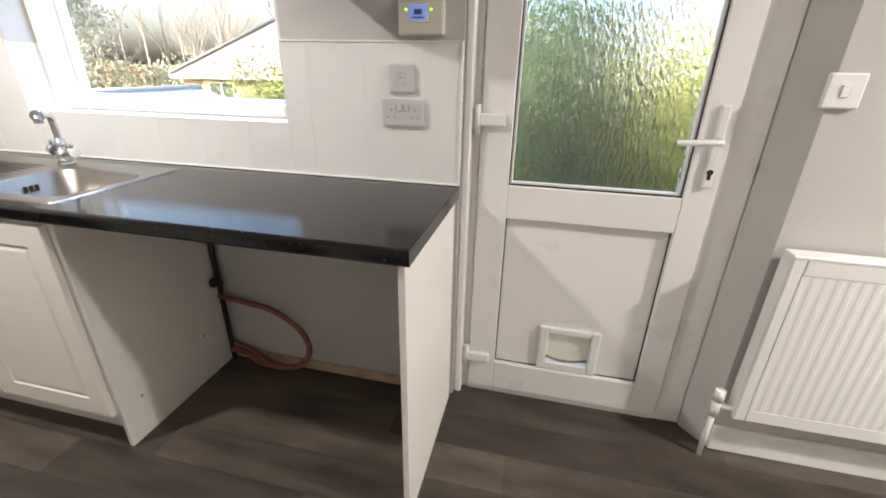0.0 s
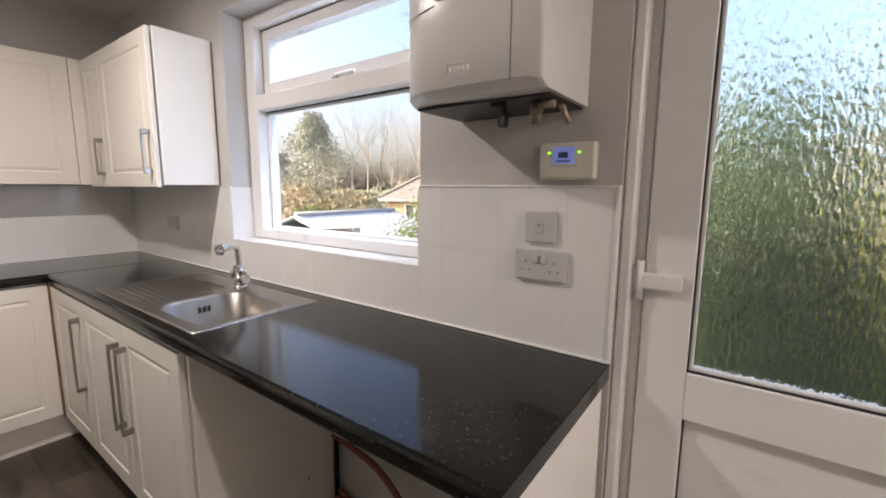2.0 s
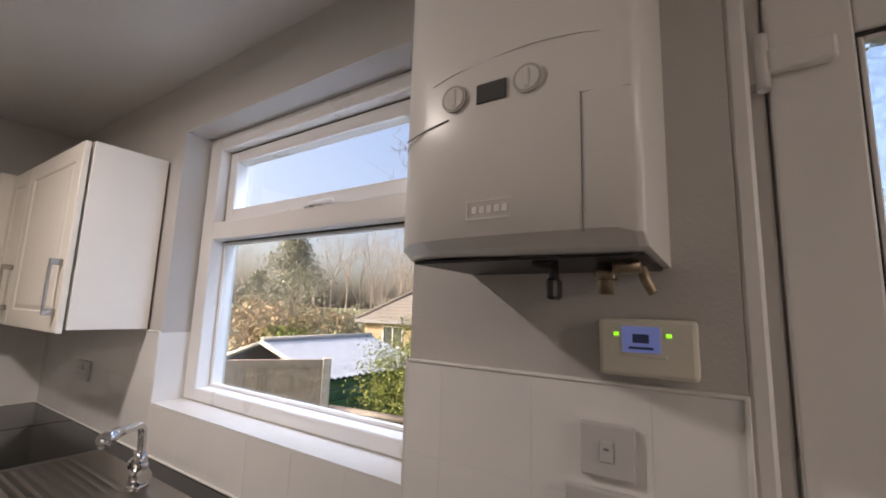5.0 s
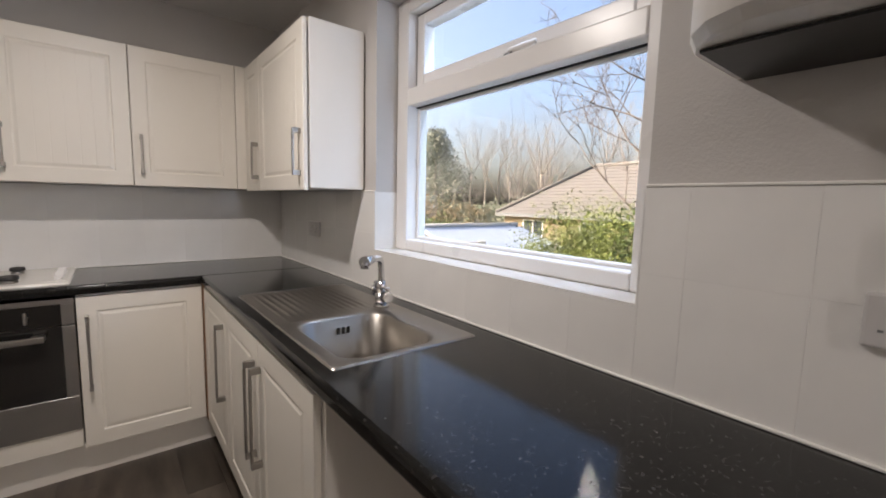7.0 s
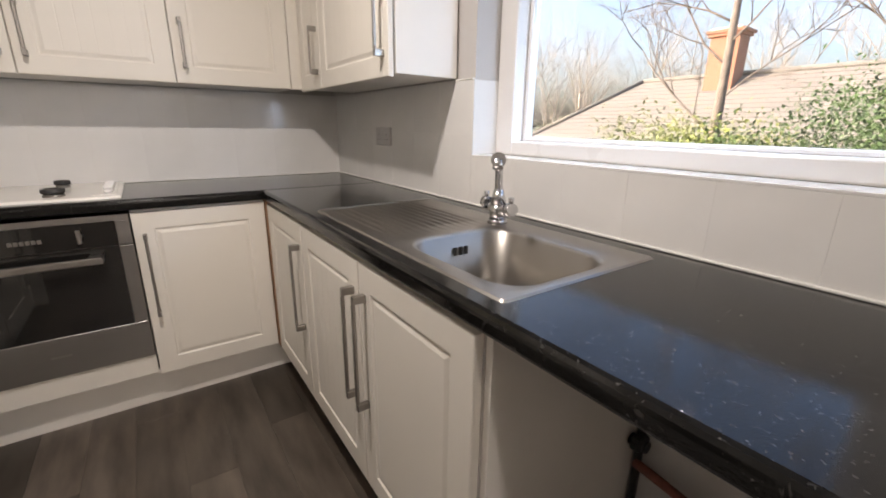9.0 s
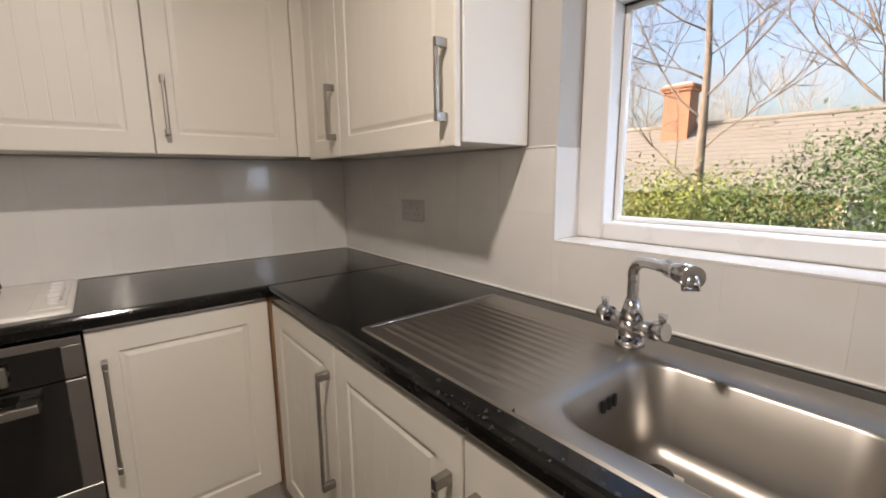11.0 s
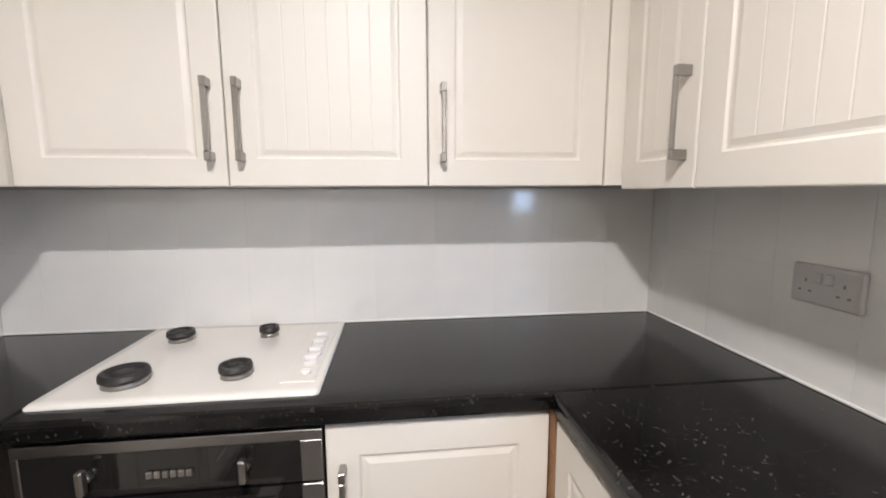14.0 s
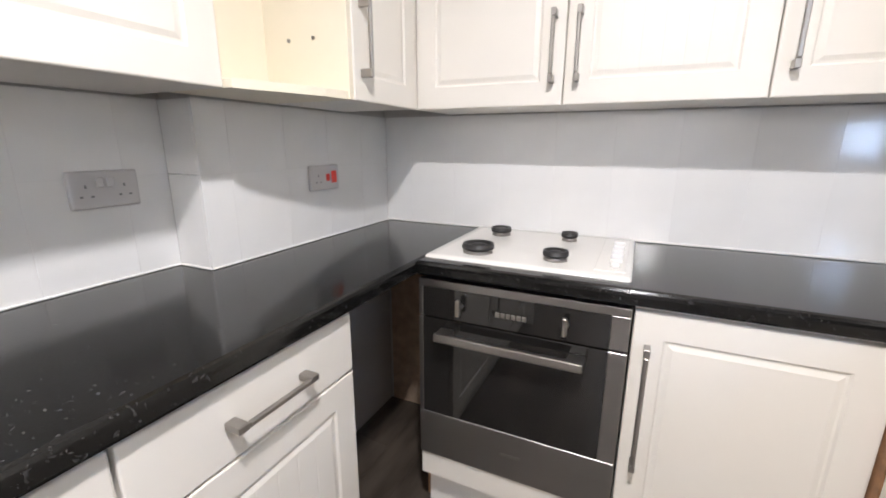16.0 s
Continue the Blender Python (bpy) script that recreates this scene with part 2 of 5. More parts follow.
def tube(bm, pts, r, n=8):
    pts = [Vector(p) for p in pts]
    rings = []
    for i, p in enumerate(pts):
        d = (pts[min(i + 1, len(pts) - 1)] - pts[max(i - 1, 0)]).normalized()
        side = d.cross(Vector((0.13, 0.31, 0.94))).normalized()
        up = side.cross(d)
        rr = r[i] if isinstance(r, (list, tuple)) else r
        rings.append([bm.verts.new(p + rr * (math.cos(6.28319 * k / n) * side + math.sin(6.28319 * k / n) * up)) for k in range(n)])
    for a, b in zip(rings, rings[1:]):
        for k in range(n):
            f = bm.faces.new((a[k], a[(k + 1) % n], b[(k + 1) % n], b[k]))
            f.smooth = True
    bm.faces.new(rings[0][::-1])
    bm.faces.new(rings[-1])
    return bm


def bez(points, steps=10):
    """Smooth chain through the points (Catmull-Rom)."""
    ps = [Vector(p) for p in points]
    ps = [2 * ps[0] - ps[1]] + ps + [2 * ps[-1] - ps[-2]]
    out = []
    for i in range(1, len(ps) - 2):
        a, b, c, d = ps[i - 1:i + 3]
        for s in range(steps):
            t = s / steps
            out.append(0.5 * (2 * b + (c - a) * t + (2 * a - 5 * b + 4 * c - d) * t * t + (3 * b - a - 3 * c + d) * t ** 3))
    return out + [ps[-2]]


def prism(bm, poly, z0, z1, smooth=False):
    a = [bm.verts.new((x, y, z0)) for x, y in poly]
    b = [bm.verts.new((x, y, z1)) for x, y in poly]
    k = len(poly)
    for i in range(k):
        bm.faces.new((a[i], a[(i + 1) % k], b[(i + 1) % k], b[i])).smooth = smooth
    bm.faces.new(a[::-1])
    bm.faces.new(b)
    return bm


def ob(name, bm, m, parent=None, label="", category="", group="", kind="", fix=True):
    if fix:
        bmesh.ops.recalc_face_normals(bm, faces=bm.faces)
    me = bpy.data.meshes.new(name)
    if parent is not None:
        base = parent
        while base.parent is not None:
            base = base.parent
        bm.transform(Matrix.Translation(-base.location))
    bm.to_mesh(me)
    bm.free()
    for one in (m if isinstance(m, (list, tuple)) else (m,)):
        me.materials.append(one)
    o = new(name, me)
    if parent is not None:
        o.parent = parent
    return tagged(o, label, category, group, kind)


def thing(name, loc, label, category, group="", kind=""):
    e = new(name)
    e.location = loc
    e.empty_display_size = 0.05
    return tagged(e, label, category, group, kind)


def facing(side, x, y, z):
    """Local units look to -y with their width along x; side: the wall that they stand on."""
    return pose(x, y, z, 0, 0, {"N": 0, "W": 90, "S": 180}[side])


def door_bm(w, h, grooves=True, inset=0.068):
    """A wrapped door: rounded slab, routed frame line, beaded middle panel; front at y = -0.019."""
    bm = bmesh.new()
    rings = ((0, 0.0), (0, -0.015), (0.0015, -0.018), (0.004, -0.019), (inset, -0.019), (inset + 0.005, -0.0145), (inset + 0.010, -0.0145), (inset + 0.022, -0.0178))
    prev = None
    for i, y in rings:
        cur = [bm.verts.new(c) for c in ((i, y, i), (w - i, y, i), (w - i, y, h - i), (i, y, h - i))]
        if prev:
            for k in range(4):
                bm.faces.new((prev[k], prev[(k + 1) % 4], cur[(k + 1) % 4], cur[k]))
        else:
            bm.faces.new(cur[::-1])
        prev = cur
    i = rings[-1][0]
    if grooves and w - 2 * i > 0.1:
        count = max(2, round((w - 2 * i) / 0.05))
        xs = [(i, -0.0178)]
        for g in range(1, count):
            c = i + (w - 2 * i) * g / count
            xs += [(c - 0.0025, -0.0178), (c, -0.0171), (c + 0.0025, -0.0178)]
        xs.append((w - i, -0.0178))
        lo = [bm.verts.new((x, y, i)) for x, y in xs]
        hi = [bm.verts.new((x, y, h - i)) for x, y in xs]
        for a in range(len(xs) - 1):
            bm.faces.new((lo[a], lo[a + 1], hi[a + 1], hi[a]))
    else:
        bm.faces.new(prev)
    return bm


def handle_bm(x, z0, z1, horizontal=False):
    """Square D handle standing 33 mm off a front at y = -0.019."""
    bm = bmesh.new()
    f = -0.019
    for zz in (z0, z1):
        bx(bm, x - 0.007, x + 0.007, f - 0.036, f - 0.0002, zz - 0.011, zz + 0.011, 0.0015)
    bx(bm, x - 0.0055, x + 0.0055, f - 0.0375, f - 0.028, z0 + 0.011, z1 - 0.011, 0.002)
    if horizontal:
        bm.transform(Matrix(((0, 0, 1, 0), (0, 1, 0, 0), (1, 0, 0, 0), (0, 0, 0, 1))))
    return bm


def front(parent, m, w, h, hx=None, hz=None, grooves=True, horizontal=False, inset=0.068, name="door"):
    b = door_bm(w, h, grooves, inset)
    b.transform(m)
    d = ob(name, b, CABINET, parent)
    if hx is not None:
        hb = handle_bm(hx, hz[0], hz[1], horizontal)
        hb.transform(m)
        ob("handle", hb, NICKEL, d, label="brushed nickel bar handle")
    return d


# ---- plan ----
YN, XW, YS, YP = 2.578, -4.385, 0.357, 0.486  # tile faces: north, west, south, south pier
XP = -3.507                                   # pier edge
YE = 2.556                                    # plaster face east of the door
CEILZ, XE = 2.39, 1.6
WT = 0.008                                    # tile thickness
PN = YN + WT                                  # plaster plane on the north
WX0, WX1, WZ0, WZ1 = -3.094, -1.895, 1.093, 2.156  # window opening
DX0, DX1, DZ = -1.275, -0.372, 2.09           # door opening

# walls with thickness, openings cut by building round them
b = bmesh.new()
T = 0.27
for x0, x1, z0, z1 in ((XW - 0.3, WX0, -0.1, CEILZ), (WX0, WX1, -0.1, WZ0 - 0.006), (WX0, WX1, WZ1, CEILZ), (WX1, DX0, -0.1, CEILZ), (DX0, DX1, DZ, CEILZ)):
    bx(b, x0, x1, PN, PN + T, z0, z1)
ob("wall_north", b, PAINT, label="painted grey-beige plaster wall with window and door openings", category="wall", kind="structure")
ob("wall_north_east", prism(bmesh.new(), [(DX1, PN + T), (DX1, 2.636), (-0.302, YE), (XE + 0.2, YE), (XE + 0.2, PN + T)], -0.1, CEILZ), PAINT, label="painted pale plaster wall beside the door", category="wall", kind="structure")
ob("wall_west", box(XW - 0.3, XW - WT, YS - 0.3, PN, -0.1, CEILZ), PAINT, label="painted wall behind the hob", category="wall", kind="structure")
ob("wall_south", box(XW - WT, XE + 0.2, YS - 0.3, YS - WT, -0.1, CEILZ), PAINT, label="painted long wall", category="wall", kind="structure")
ob("wall_pier", box(XW - WT, XP - WT, YS - WT, YP - WT, 0, CEILZ, bev=0.003), PAINT, label="shallow boxed pier in the corner", category="wall", kind="structure")
ob("wall_east", box(XE, XE + 0.2, YS - WT, YE, -0.1, CEILZ), PAINT, label="plain painted end wall", category="wall", kind="structure")
ob("ceiling", box(XW - 0.3, XE + 0.2, YS - 0.3, PN + T, CEILZ, CEILZ + 0.2), CEIL, label="white painted plaster ceiling", category="ceiling", kind="structure")
ob("floor", box(XW - 0.3, XE + 0.2, YS - 0.3, PN + 0.1, -0.1, -0.003), mat("floor_joint", (0.03, 0.027, 0.024), 0.8), label="grey-brown vinyl plank floor", category="floor", kind="structure")
FLOOR = bpy.data.objects["floor"]

# tiled window reveal and sill
b = bmesh.new()
bx(b, WX0, WX1, YN, 2.70, WZ0 - 0.006, WZ0, 0.001)
bx(b, WX0 - 0.0, WX0 + 0.006, YN, 2.70, WZ0, 1.348, 0.001)
bx(b, WX1 - 0.006, WX1, YN, 2.70, WZ0, 1.348, 0.001)
ob("window_sill", b, TILE, label="white tiled window sill and lower reveal", category="window sill", kind="structure")

# window
win = thing("window_1", (-2.485, 2.75, 1.10), "white plastic window with top-hung vent sash", "window", kind="structure")
FY0, FY1 = 2.69, 2.80
b = bmesh.new()
for r in ((WX0 + 0.002, -3.008, 1.0932, WZ1 - 0.001), (-1.975, WX1 - 0.002, 1.0932, WZ1 - 0.001)):
    bx(b, r[0], r[1], FY0, FY1, r[2], r[3], 0.006, 2)
for z0, z1 in ((1.0932, 1.142), (1.717, 1.790), (2.098, WZ1 - 0.001)):
    bx(b, -3.0085, -1.9745, FY0, FY1, z0, z1, 0.006, 2)
ob("frame", b, UPVC, win)
b = bmesh.new()
SY = 2.732
for x0, x1, z0, z1 in ((-3.004, -2.952, 1.794, 2.094), (-2.033, -1.979, 1.794, 2.094), (-2.9525, -2.0325, 1.794, 1.849), (-2.9525, -2.0325, 2.045, 2.094)):
    bx(b, x0, x1, SY, 2.79, z0, z1, 0.006, 2)
ob("sash", b, UPVC, win)
b = bmesh.new()
for x0, x1, z0, z1 in ((-3.0078, -3.004, 1.791, 2.097), (-1.979, -1.9752, 1.791, 2.097), (-3.004, -1.979, 2.094, 2.0975),
                       (-3.008, -3.006, 1.142, 1.717), (-1.977, -1.975, 1.142, 1.717), (-3.005, -1.978, 1.713, 1.717)):
    bx(b, x0, x1, 2.735 if z0 > 1.75 or z1 - z0 < 0.01 else 2.747, 2.757, z0, z1)
ob("gasket", b, GASKET, win)
for z0, z1, x0, x1, py in ((1.14, 1.72, -3.01, -1.973, 2.757), (1.847, 2.047, -2.954, -2.031, 2.765)):
    g = ob("pane", box(x0, x1, py, py + 0.006, z0, z1), PANE, win)
    g.visible_shadow = False
b = bmesh.new()
bx(b, -2.46, -2.40, SY - 0.014, SY, 1.798, 1.820, 0.004)
bx(b, -2.45, -2.33, SY - 0.028, SY - 0.014, 1.800, 1.816, 0.005)
ob("handle", b, UPVC, win)
b = bmesh.new()
for x0, x1, z0, z1 in ((-3.006, -2.990, 1.142, 1.713), (-1.993, -1.977, 1.142, 1.713), (-2.990, -1.993, 1.142, 1.156), (-2.990, -1.993, 1.701, 1.713)):
    bx(b, x0, x1, 2.742, 2.7565, z0, z1, 0.003)
ob("bead", b, UPVC, win)
ob("latch", box(-2.462, -2.425, SY - 0.032, SY - 0.002, 1.788, 1.800, bev=0.004), GREYPLASTIC, win)

# back door
dr = thing("door_1", (-0.83, 2.66, 0), "white plastic back door with obscured glass and cat flap", "door", kind="structure")
b = bmesh.new()
for x0, x1, z0, z1 in ((DX0 + 0.001, -1.222, 0, DZ - 0.001), (-0.465, DX1 - 0.001, 0, DZ - 0.001), (-1.2225, -0.4645, 2.035, DZ - 0.001)):
    bx(b, x0, x1, 2.645, 2.74, z0, z1, 0.005, 2)
bx(b, DX0 + 0.001, DX0 + 0.03, 2.60, 2.645, 0, DZ - 0.001, 0.006)
ob("frame", b, UPVC, dr)
for x0, x1 in ((-1.226, -1.214), (-0.474, -0.461)):
    ob("seal", box(x0, x1, 2.665, 2.69, 0.03, 2.036), UPVC, dr)
ob("threshold", box(-1.2225, -0.4645, 2.64, 2.74, 0, 0.028, bev=0.004), UPVC, dr)
b = bmesh.new()
LX0, LX1, LY0, LY1 = -1.218, -0.470, 2.628, 2.70
PX0, PX1 = -1.112, -0.562
for x0, x1, z0, z1 in ((LX0, PX0, 0.032, 2.03), (PX1, LX1, 0.032, 2.03), (PX0 - 0.0005, PX1 + 0.0005, 0.032, 0.165), (PX0 - 0.0005, PX1 + 0.0005, 0.795, 0.915), (PX0 - 0.0005, PX1 + 0.0005, 1.905, 2.03)):
    bx(b, x0, x1, LY0, LY1, z0, z1, 0.004, 2)
ob("leaf", b, UPVC, dr)
b = bmesh.new()
FX0, FX1, FZ0, FZ1 = -0.922, -0.738, 0.190, 0.342
for x0, x1, z0, z1 in ((PX0, FX0, 0.165, 0.795), (FX1, PX1, 0.165, 0.795), (FX0, FX1, 0.165, FZ0), (FX0, FX1, FZ1, 0.795)):
    bx(b, x0, x1, 2.652, 2.676, z0, z1)
ob("panel", b, UPVC, dr)
b = bmesh.new()
for x0, x1, z0, z1 in ((PX0, PX0 + 0.004, 0.165, 0.795), (PX1 - 0.004, PX1, 0.165, 0.795), (PX0, PX1, 0.165, 0.168), (PX0, PX1, 0.791, 0.795)):
    bx(b, x0, x1, 2.648, 2.653, z0, z1)
for x0, x1, z0, z1 in ((PX0, PX0 + 0.003, 0.915, 1.905), (PX1 - 0.003, PX1, 0.915, 1.905), (PX0, PX1, 0.915, 0.919), (PX0, PX1, 1.900, 1.905)):
    bx(b, x0, x1, 2.636, 2.644, z0, z1)
ob("gasket", b, GASKET, dr)
b = bmesh.new()
for x0, x1, z0, z1 in ((PX0 + 0.003, PX0 + 0.012, 0.919, 1.9), (PX1 - 0.012, PX1 - 0.003, 0.919, 1.9), (PX0 + 0.012, PX1 - 0.012, 0.919, 0.928), (PX0 + 0.012, PX1 - 0.012, 1.891, 1.9)):
    bx(b, x0, x1, 2.640, 2.655, z0, z1, 0.002)
ob("bead", b, UPVC, dr)
g = ob("pane", box(PX0, PX1, 2.656, 2.662, 0.915, 1.905), OBSCURE, dr, label="textured obscure glass")
g.visible_shadow = False
b = bmesh.new()
for x0, x1, z0, z1 in ((FX0 - 0.022, FX0 + 0.012, FZ0 - 0.022, FZ1 + 0.022), (FX1 - 0.012, FX1 + 0.022, FZ0 - 0.022, FZ1 + 0.022), (FX0 + 0.0118, FX1 - 0.0118, FZ1 - 0.006, FZ1 + 0.022), (FX0 + 0.0118, FX1 - 0.0118, FZ0 - 0.022, FZ0 + 0.012)):
    bx(b, x0, x1, 2.634, 2.652, z0, z1, 0.005, 2)
fl = ob("cat_flap", b, PLASTIC, dr, label="white plastic cat flap with clear flap")
ob("flap", box(FX0 + 0.012, FX1 - 0.012, 2.655, 2.659, FZ0 + 0.014, FZ1 - 0.006, bev=0.001), DAYLITFLAP, fl, label="plastic flap with daylight put into its pale colour")
# curved brown streak for the debris along the bottom of the flap
b = bmesh.new()
tube(b, bez([(FX0 + 0.014, 2.651, FZ0 + 0.030), (-0.86, 2.650, FZ0 + 0.019), (-0.80, 2.650, FZ0 + 0.021), (FX1 - 0.014, 2.651, FZ0 + 0.032)], 5), 0.005, 6)
ob("catch", b, BRASS, fl)
b = bmesh.new()
bx(b, -0.524, -0.494, 2.615, 2.628, 0.955, 1.20, 0.006, 2)
ob("handle_plate", b, UPVC, dr)
b = bmesh.new()
cyl(b, (-0.509, 2.615, 1.098), (-0.509, 2.575, 1.098), 0.012)
tube(b, bez([(-0.509, 2.578, 1.098), (-0.545, 2.57, 1.098), (-0.615, 2.572, 1.094), (-0.63, 2.575, 1.093)], 5), 0.0095, 10)
ob("handle", b, UPVC, dr, label="white plastic lever handle")
b = bmesh.new()
cyl(b, (-0.509, 2.616, 1.005), (-0.509, 2.6135, 1.005), 0.009)
bx(b, -0.514, -0.504, 2.6125, 2.616, 0.982, 1.002, 0.002)
ob("keyhole", b, BLACK, dr)
for hz in (0.19, 1.13, 1.88):
    b = bmesh.new()
    bx(b, -1.222, -1.135, 2.606, 2.6275, hz - 0.020, hz + 0.020, 0.006, 2)
    cyl(b, (-1.226, 2.615, hz - 0.048), (-1.226, 2.615, hz + 0.048), 0.0095)
    bx(b, -1.25, -1.226, 2.618, 2.644, hz - 0.034, hz + 0.034, 0.003)
    ob("hinge", b, UPVC, dr)
ob("baseboard", box(-0.298, XE, YE - 0.018, YE, 0, 0.105, bev=0.004), GLOSS, label="white gloss skirting board", category="skirting board", kind="structure")


# ---- north run ----
ZT = 0.912
TH = 0.042


def worktop(parent_name, segs, axis, back, fr, sign, label):
    """Rounded-front worktop; segs: (from, to, near, far) where near/far run from the back wall (0) to the front."""
    bm = bmesh.new()
    dep = abs(fr - back)
    nose = [(dep - 0.012, ZT), (dep - 0.005, ZT - 0.003), (dep - 0.001, ZT - 0.009), (dep, ZT - 0.016), (dep, ZT - TH + 0.008), (dep - 0.003, ZT - TH + 0.002), (dep - 0.009, ZT - TH)]
    for s0, s1, d0, d1 in segs:
        prof = [(d0, ZT)] + (nose if abs(d1 - dep) < 1e-6 else [(d1, ZT), (d1, ZT - TH)]) + [(d0, ZT - TH)]
        ends = []
        for s in (s0, s1):
            ends.append([bm.verts.new((s, back + sign * d, z) if axis == "x" else (back + sign * d, s, z)) for d, z in prof])
        k = len(prof)
        for i in range(k):
            bm.faces.new((ends[0][i], ends[0][(i + 1) % k], ends[1][(i + 1) % k], ends[1][i]))
        bm.faces.new(ends[0])
        bm.faces.new(ends[1][::-1])
    return ob(parent_name, bm, TOP, label=label, category="worktop")


YF, XF, YSF = 2.003, -3.823, 0.935
XR = -1.276
SX0, SX1, SYB, SYF = -3.252, -2.335, 2.506, 2.048  # sink
BX0, BX1, BYB, BYF = -2.736, -2.370, 2.392, 2.098  # bowl
D = YN - YF
worktop("worktop", ((XF, BX0 - 0.03, 0, D), (BX0 - 0.03, BX1 + 0.03, 0, YN - BYB - 0.03), (BX0 - 0.03, BX1 + 0.03, YN - BYF + 0.02, D), (BX1 + 0.03, XR, 0, D)), "x", YN, YF, -1, "black flecked laminate worktop holding the sink")
worktop("worktop", ((YSF + 0.0015, YN, 0, XF - XW - 0.0015),), "y", XW, XF - 0.0015, 1, "black flecked laminate worktop holding the hob")
worktop("worktop", ((XW, XP, YP - YS, YSF - YS), (XP, -2.1, 0, YSF - YS)), "x", YS, YSF, 1, "black flecked laminate worktop above the drawers")
b = bmesh.new()
bx(b, XR, XR + 0.0025, YF + 0.004, YN, ZT - TH + 0.002, ZT - 0.001)
ob("edge_strip", b, TOP, label="black laminate edging strip on the worktop end", category="edging")

# sealant along the walls
b = bmesh.new()
for a in ((XW, XR, YN - 0.007, YN, ZT, ZT + 0.007), (XW, XW + 0.007, YP, YN, ZT, ZT + 0.007), (XW, XP, YP, YP + 0.006, ZT, ZT + 0.006), (XP, XP + 0.006, YS, YP, ZT, ZT + 0.006), (XP, -2.1, YS, YS + 0.006, ZT, ZT + 0.006)):
    bx(b, *a, 0.002)
ob("trim_sealant", b, SILICONE, label="white sealant bead along worktop and tiles", category="sealant", kind="structure")
b = bmesh.new()
bx(b, -1.283, -1.274, YN - 0.004, PN, ZT, 1.356, 0.002)
bx(b, WX1, -1.274, YN - 0.003, PN, 1.352, 1.359, 0.002)
bx(b, WX0 - 0.12, WX0, YN - 0.003, PN, 1.348, 1.354, 0.002)
ob("trim_tile_edge", b, SILICONE, label="white tile edge trim", category="trim", kind="structure")


def base_unit(name, side, m, w, depth, label, group, body=True, zlo=0.15, sides=True):
    org = m @ Vector((w / 2, depth / 2, 0))
    e = thing(name, (org.x, org.y, 0), label, "kitchen cabinet", group)
    bm = bmesh.new()
    bx(bm, 0.001, 0.018, 0.002, depth, zlo, 0.868)
    bx(bm, w - 0.018, w - 0.001, 0.002, depth, zlo, 0.868)
    bx(bm, 0.018, w - 0.018, 0.002, depth, zlo, zlo + 0.018)
    bx(bm, 0.018, w - 0.018, depth - 0.01, depth, zlo + 0.018, 0.868)
    bx(bm, 0.018, w - 0.018, 0.002, 0.10, 0.85, 0.868)
    bm.transform(m)
    ob("body", bm, CARCASS, e)
    return e


YD = 2.030  # back of the north doors
NB = [(-3.812, -3.328, "r"), (-3.327, -2.840, "r"), (-2.839, -2.358, "l")]
for x0, x1, hs in NB:
    m = facing("N", x0, YD, 0)
    w = x1 - x0
    e = base_unit("base_cabinet", "N", m, w, YN - YD - 0.03, "white beaded base cabinet with closed door under the sink", "base cabinets")
    hx = w - 0.035 if hs == "r" else 0.035
    front(e, m @ Matrix.Translation((0.0015, 0, 0.152)), w - 0.003, 0.703, hx, (0.298, 0.614), grooves=hs == "r")
b = bmesh.new()
bx(b, -2.357, -2.339, 2.033, YN - 0.02, 0.0, 0.869, 0.001)
ob("end_panel", b, CARCASS, label="white melamine panel closing the sink cabinets", category="panel")
for sx, sz in ((2.115, 0.165), (2.43, 0.21)):
    ob("screw_cover", cyl(bmesh.new(), (-2.3392, sx, sz), (-2.3375, sx, sz), 0.005, n=10), GREYPLASTIC, label="small grey screw cap in the panel", category="screw cap")
ob("plinth", box(-3.90, -2.358, 2.098, 2.113, 0.0, 0.149), CARCASS, label="white plinth board under the cabinets", category="plinth")
ob("corner_post", box(-3.870, -3.814, 2.010, 2.031, 0.15, 0.868), CHIP, label="brown raw wood filler strip in the corner", category="filler")
b = bmesh.new()
bx(b, -1.304, -1.286, 2.014, YN - 0.012, 0, 0.869, 0.001)
ob("end_panel", b, CARCASS, label="white upright panel holding up the worktop end", category="panel")

# appliance gap: pipe, valve, hose, bare strip
ob("trim_plaster_strip", box(-2.338, -1.305, PN - 0.012, PN, 0, 0.05, bev=0.004), PLASTER, label="bare plaster strip at the foot of the wall", category="wall strip", kind="structure")
pipe = thing("waste_pipe", (-2.315, 2.55, 0), "dark standpipe with brown washing machine hose", "pipe")
ob("riser", cyl(bmesh.new(), (-2.322, 2.555, 0.0), (-2.322, 2.555, 0.868), 0.011, n=12), BLACK, pipe)
b = bmesh.new()
cyl(b, (-2.335, 2.53, 0.42), (-2.29, 2.53, 0.42), 0.016, n=12)
bx(b, -2.325, -2.295, 2.50, 2.55, 0.41, 0.445, 0.006)
ob("valve", b, BLACK, pipe)
b = tube(bmesh.new(), bez([(-2.322, 2.545, 0.345), (-2.20, 2.53, 0.345), (-2.02, 2.50, 0.34), (-1.90, 2.49, 0.265), (-1.88, 2.49, 0.16), (-1.96, 2.49, 0.075), (-2.12, 2.50, 0.055), (-2.22, 2.53, 0.07), (-2.32, 2.55, 0.06)], 8), 0.0125, 10)
ob("hose", b, COPPER, pipe, label="brown rubber hose in a loop")
b = tube(bmesh.new(), bez([(-2.32, 2.56, 0.09), (-2.2, 2.55, 0.07), (-2.1, 2.545, 0.03), (-2.02, 2.55, 0.015)], 8), 0.009, 8)
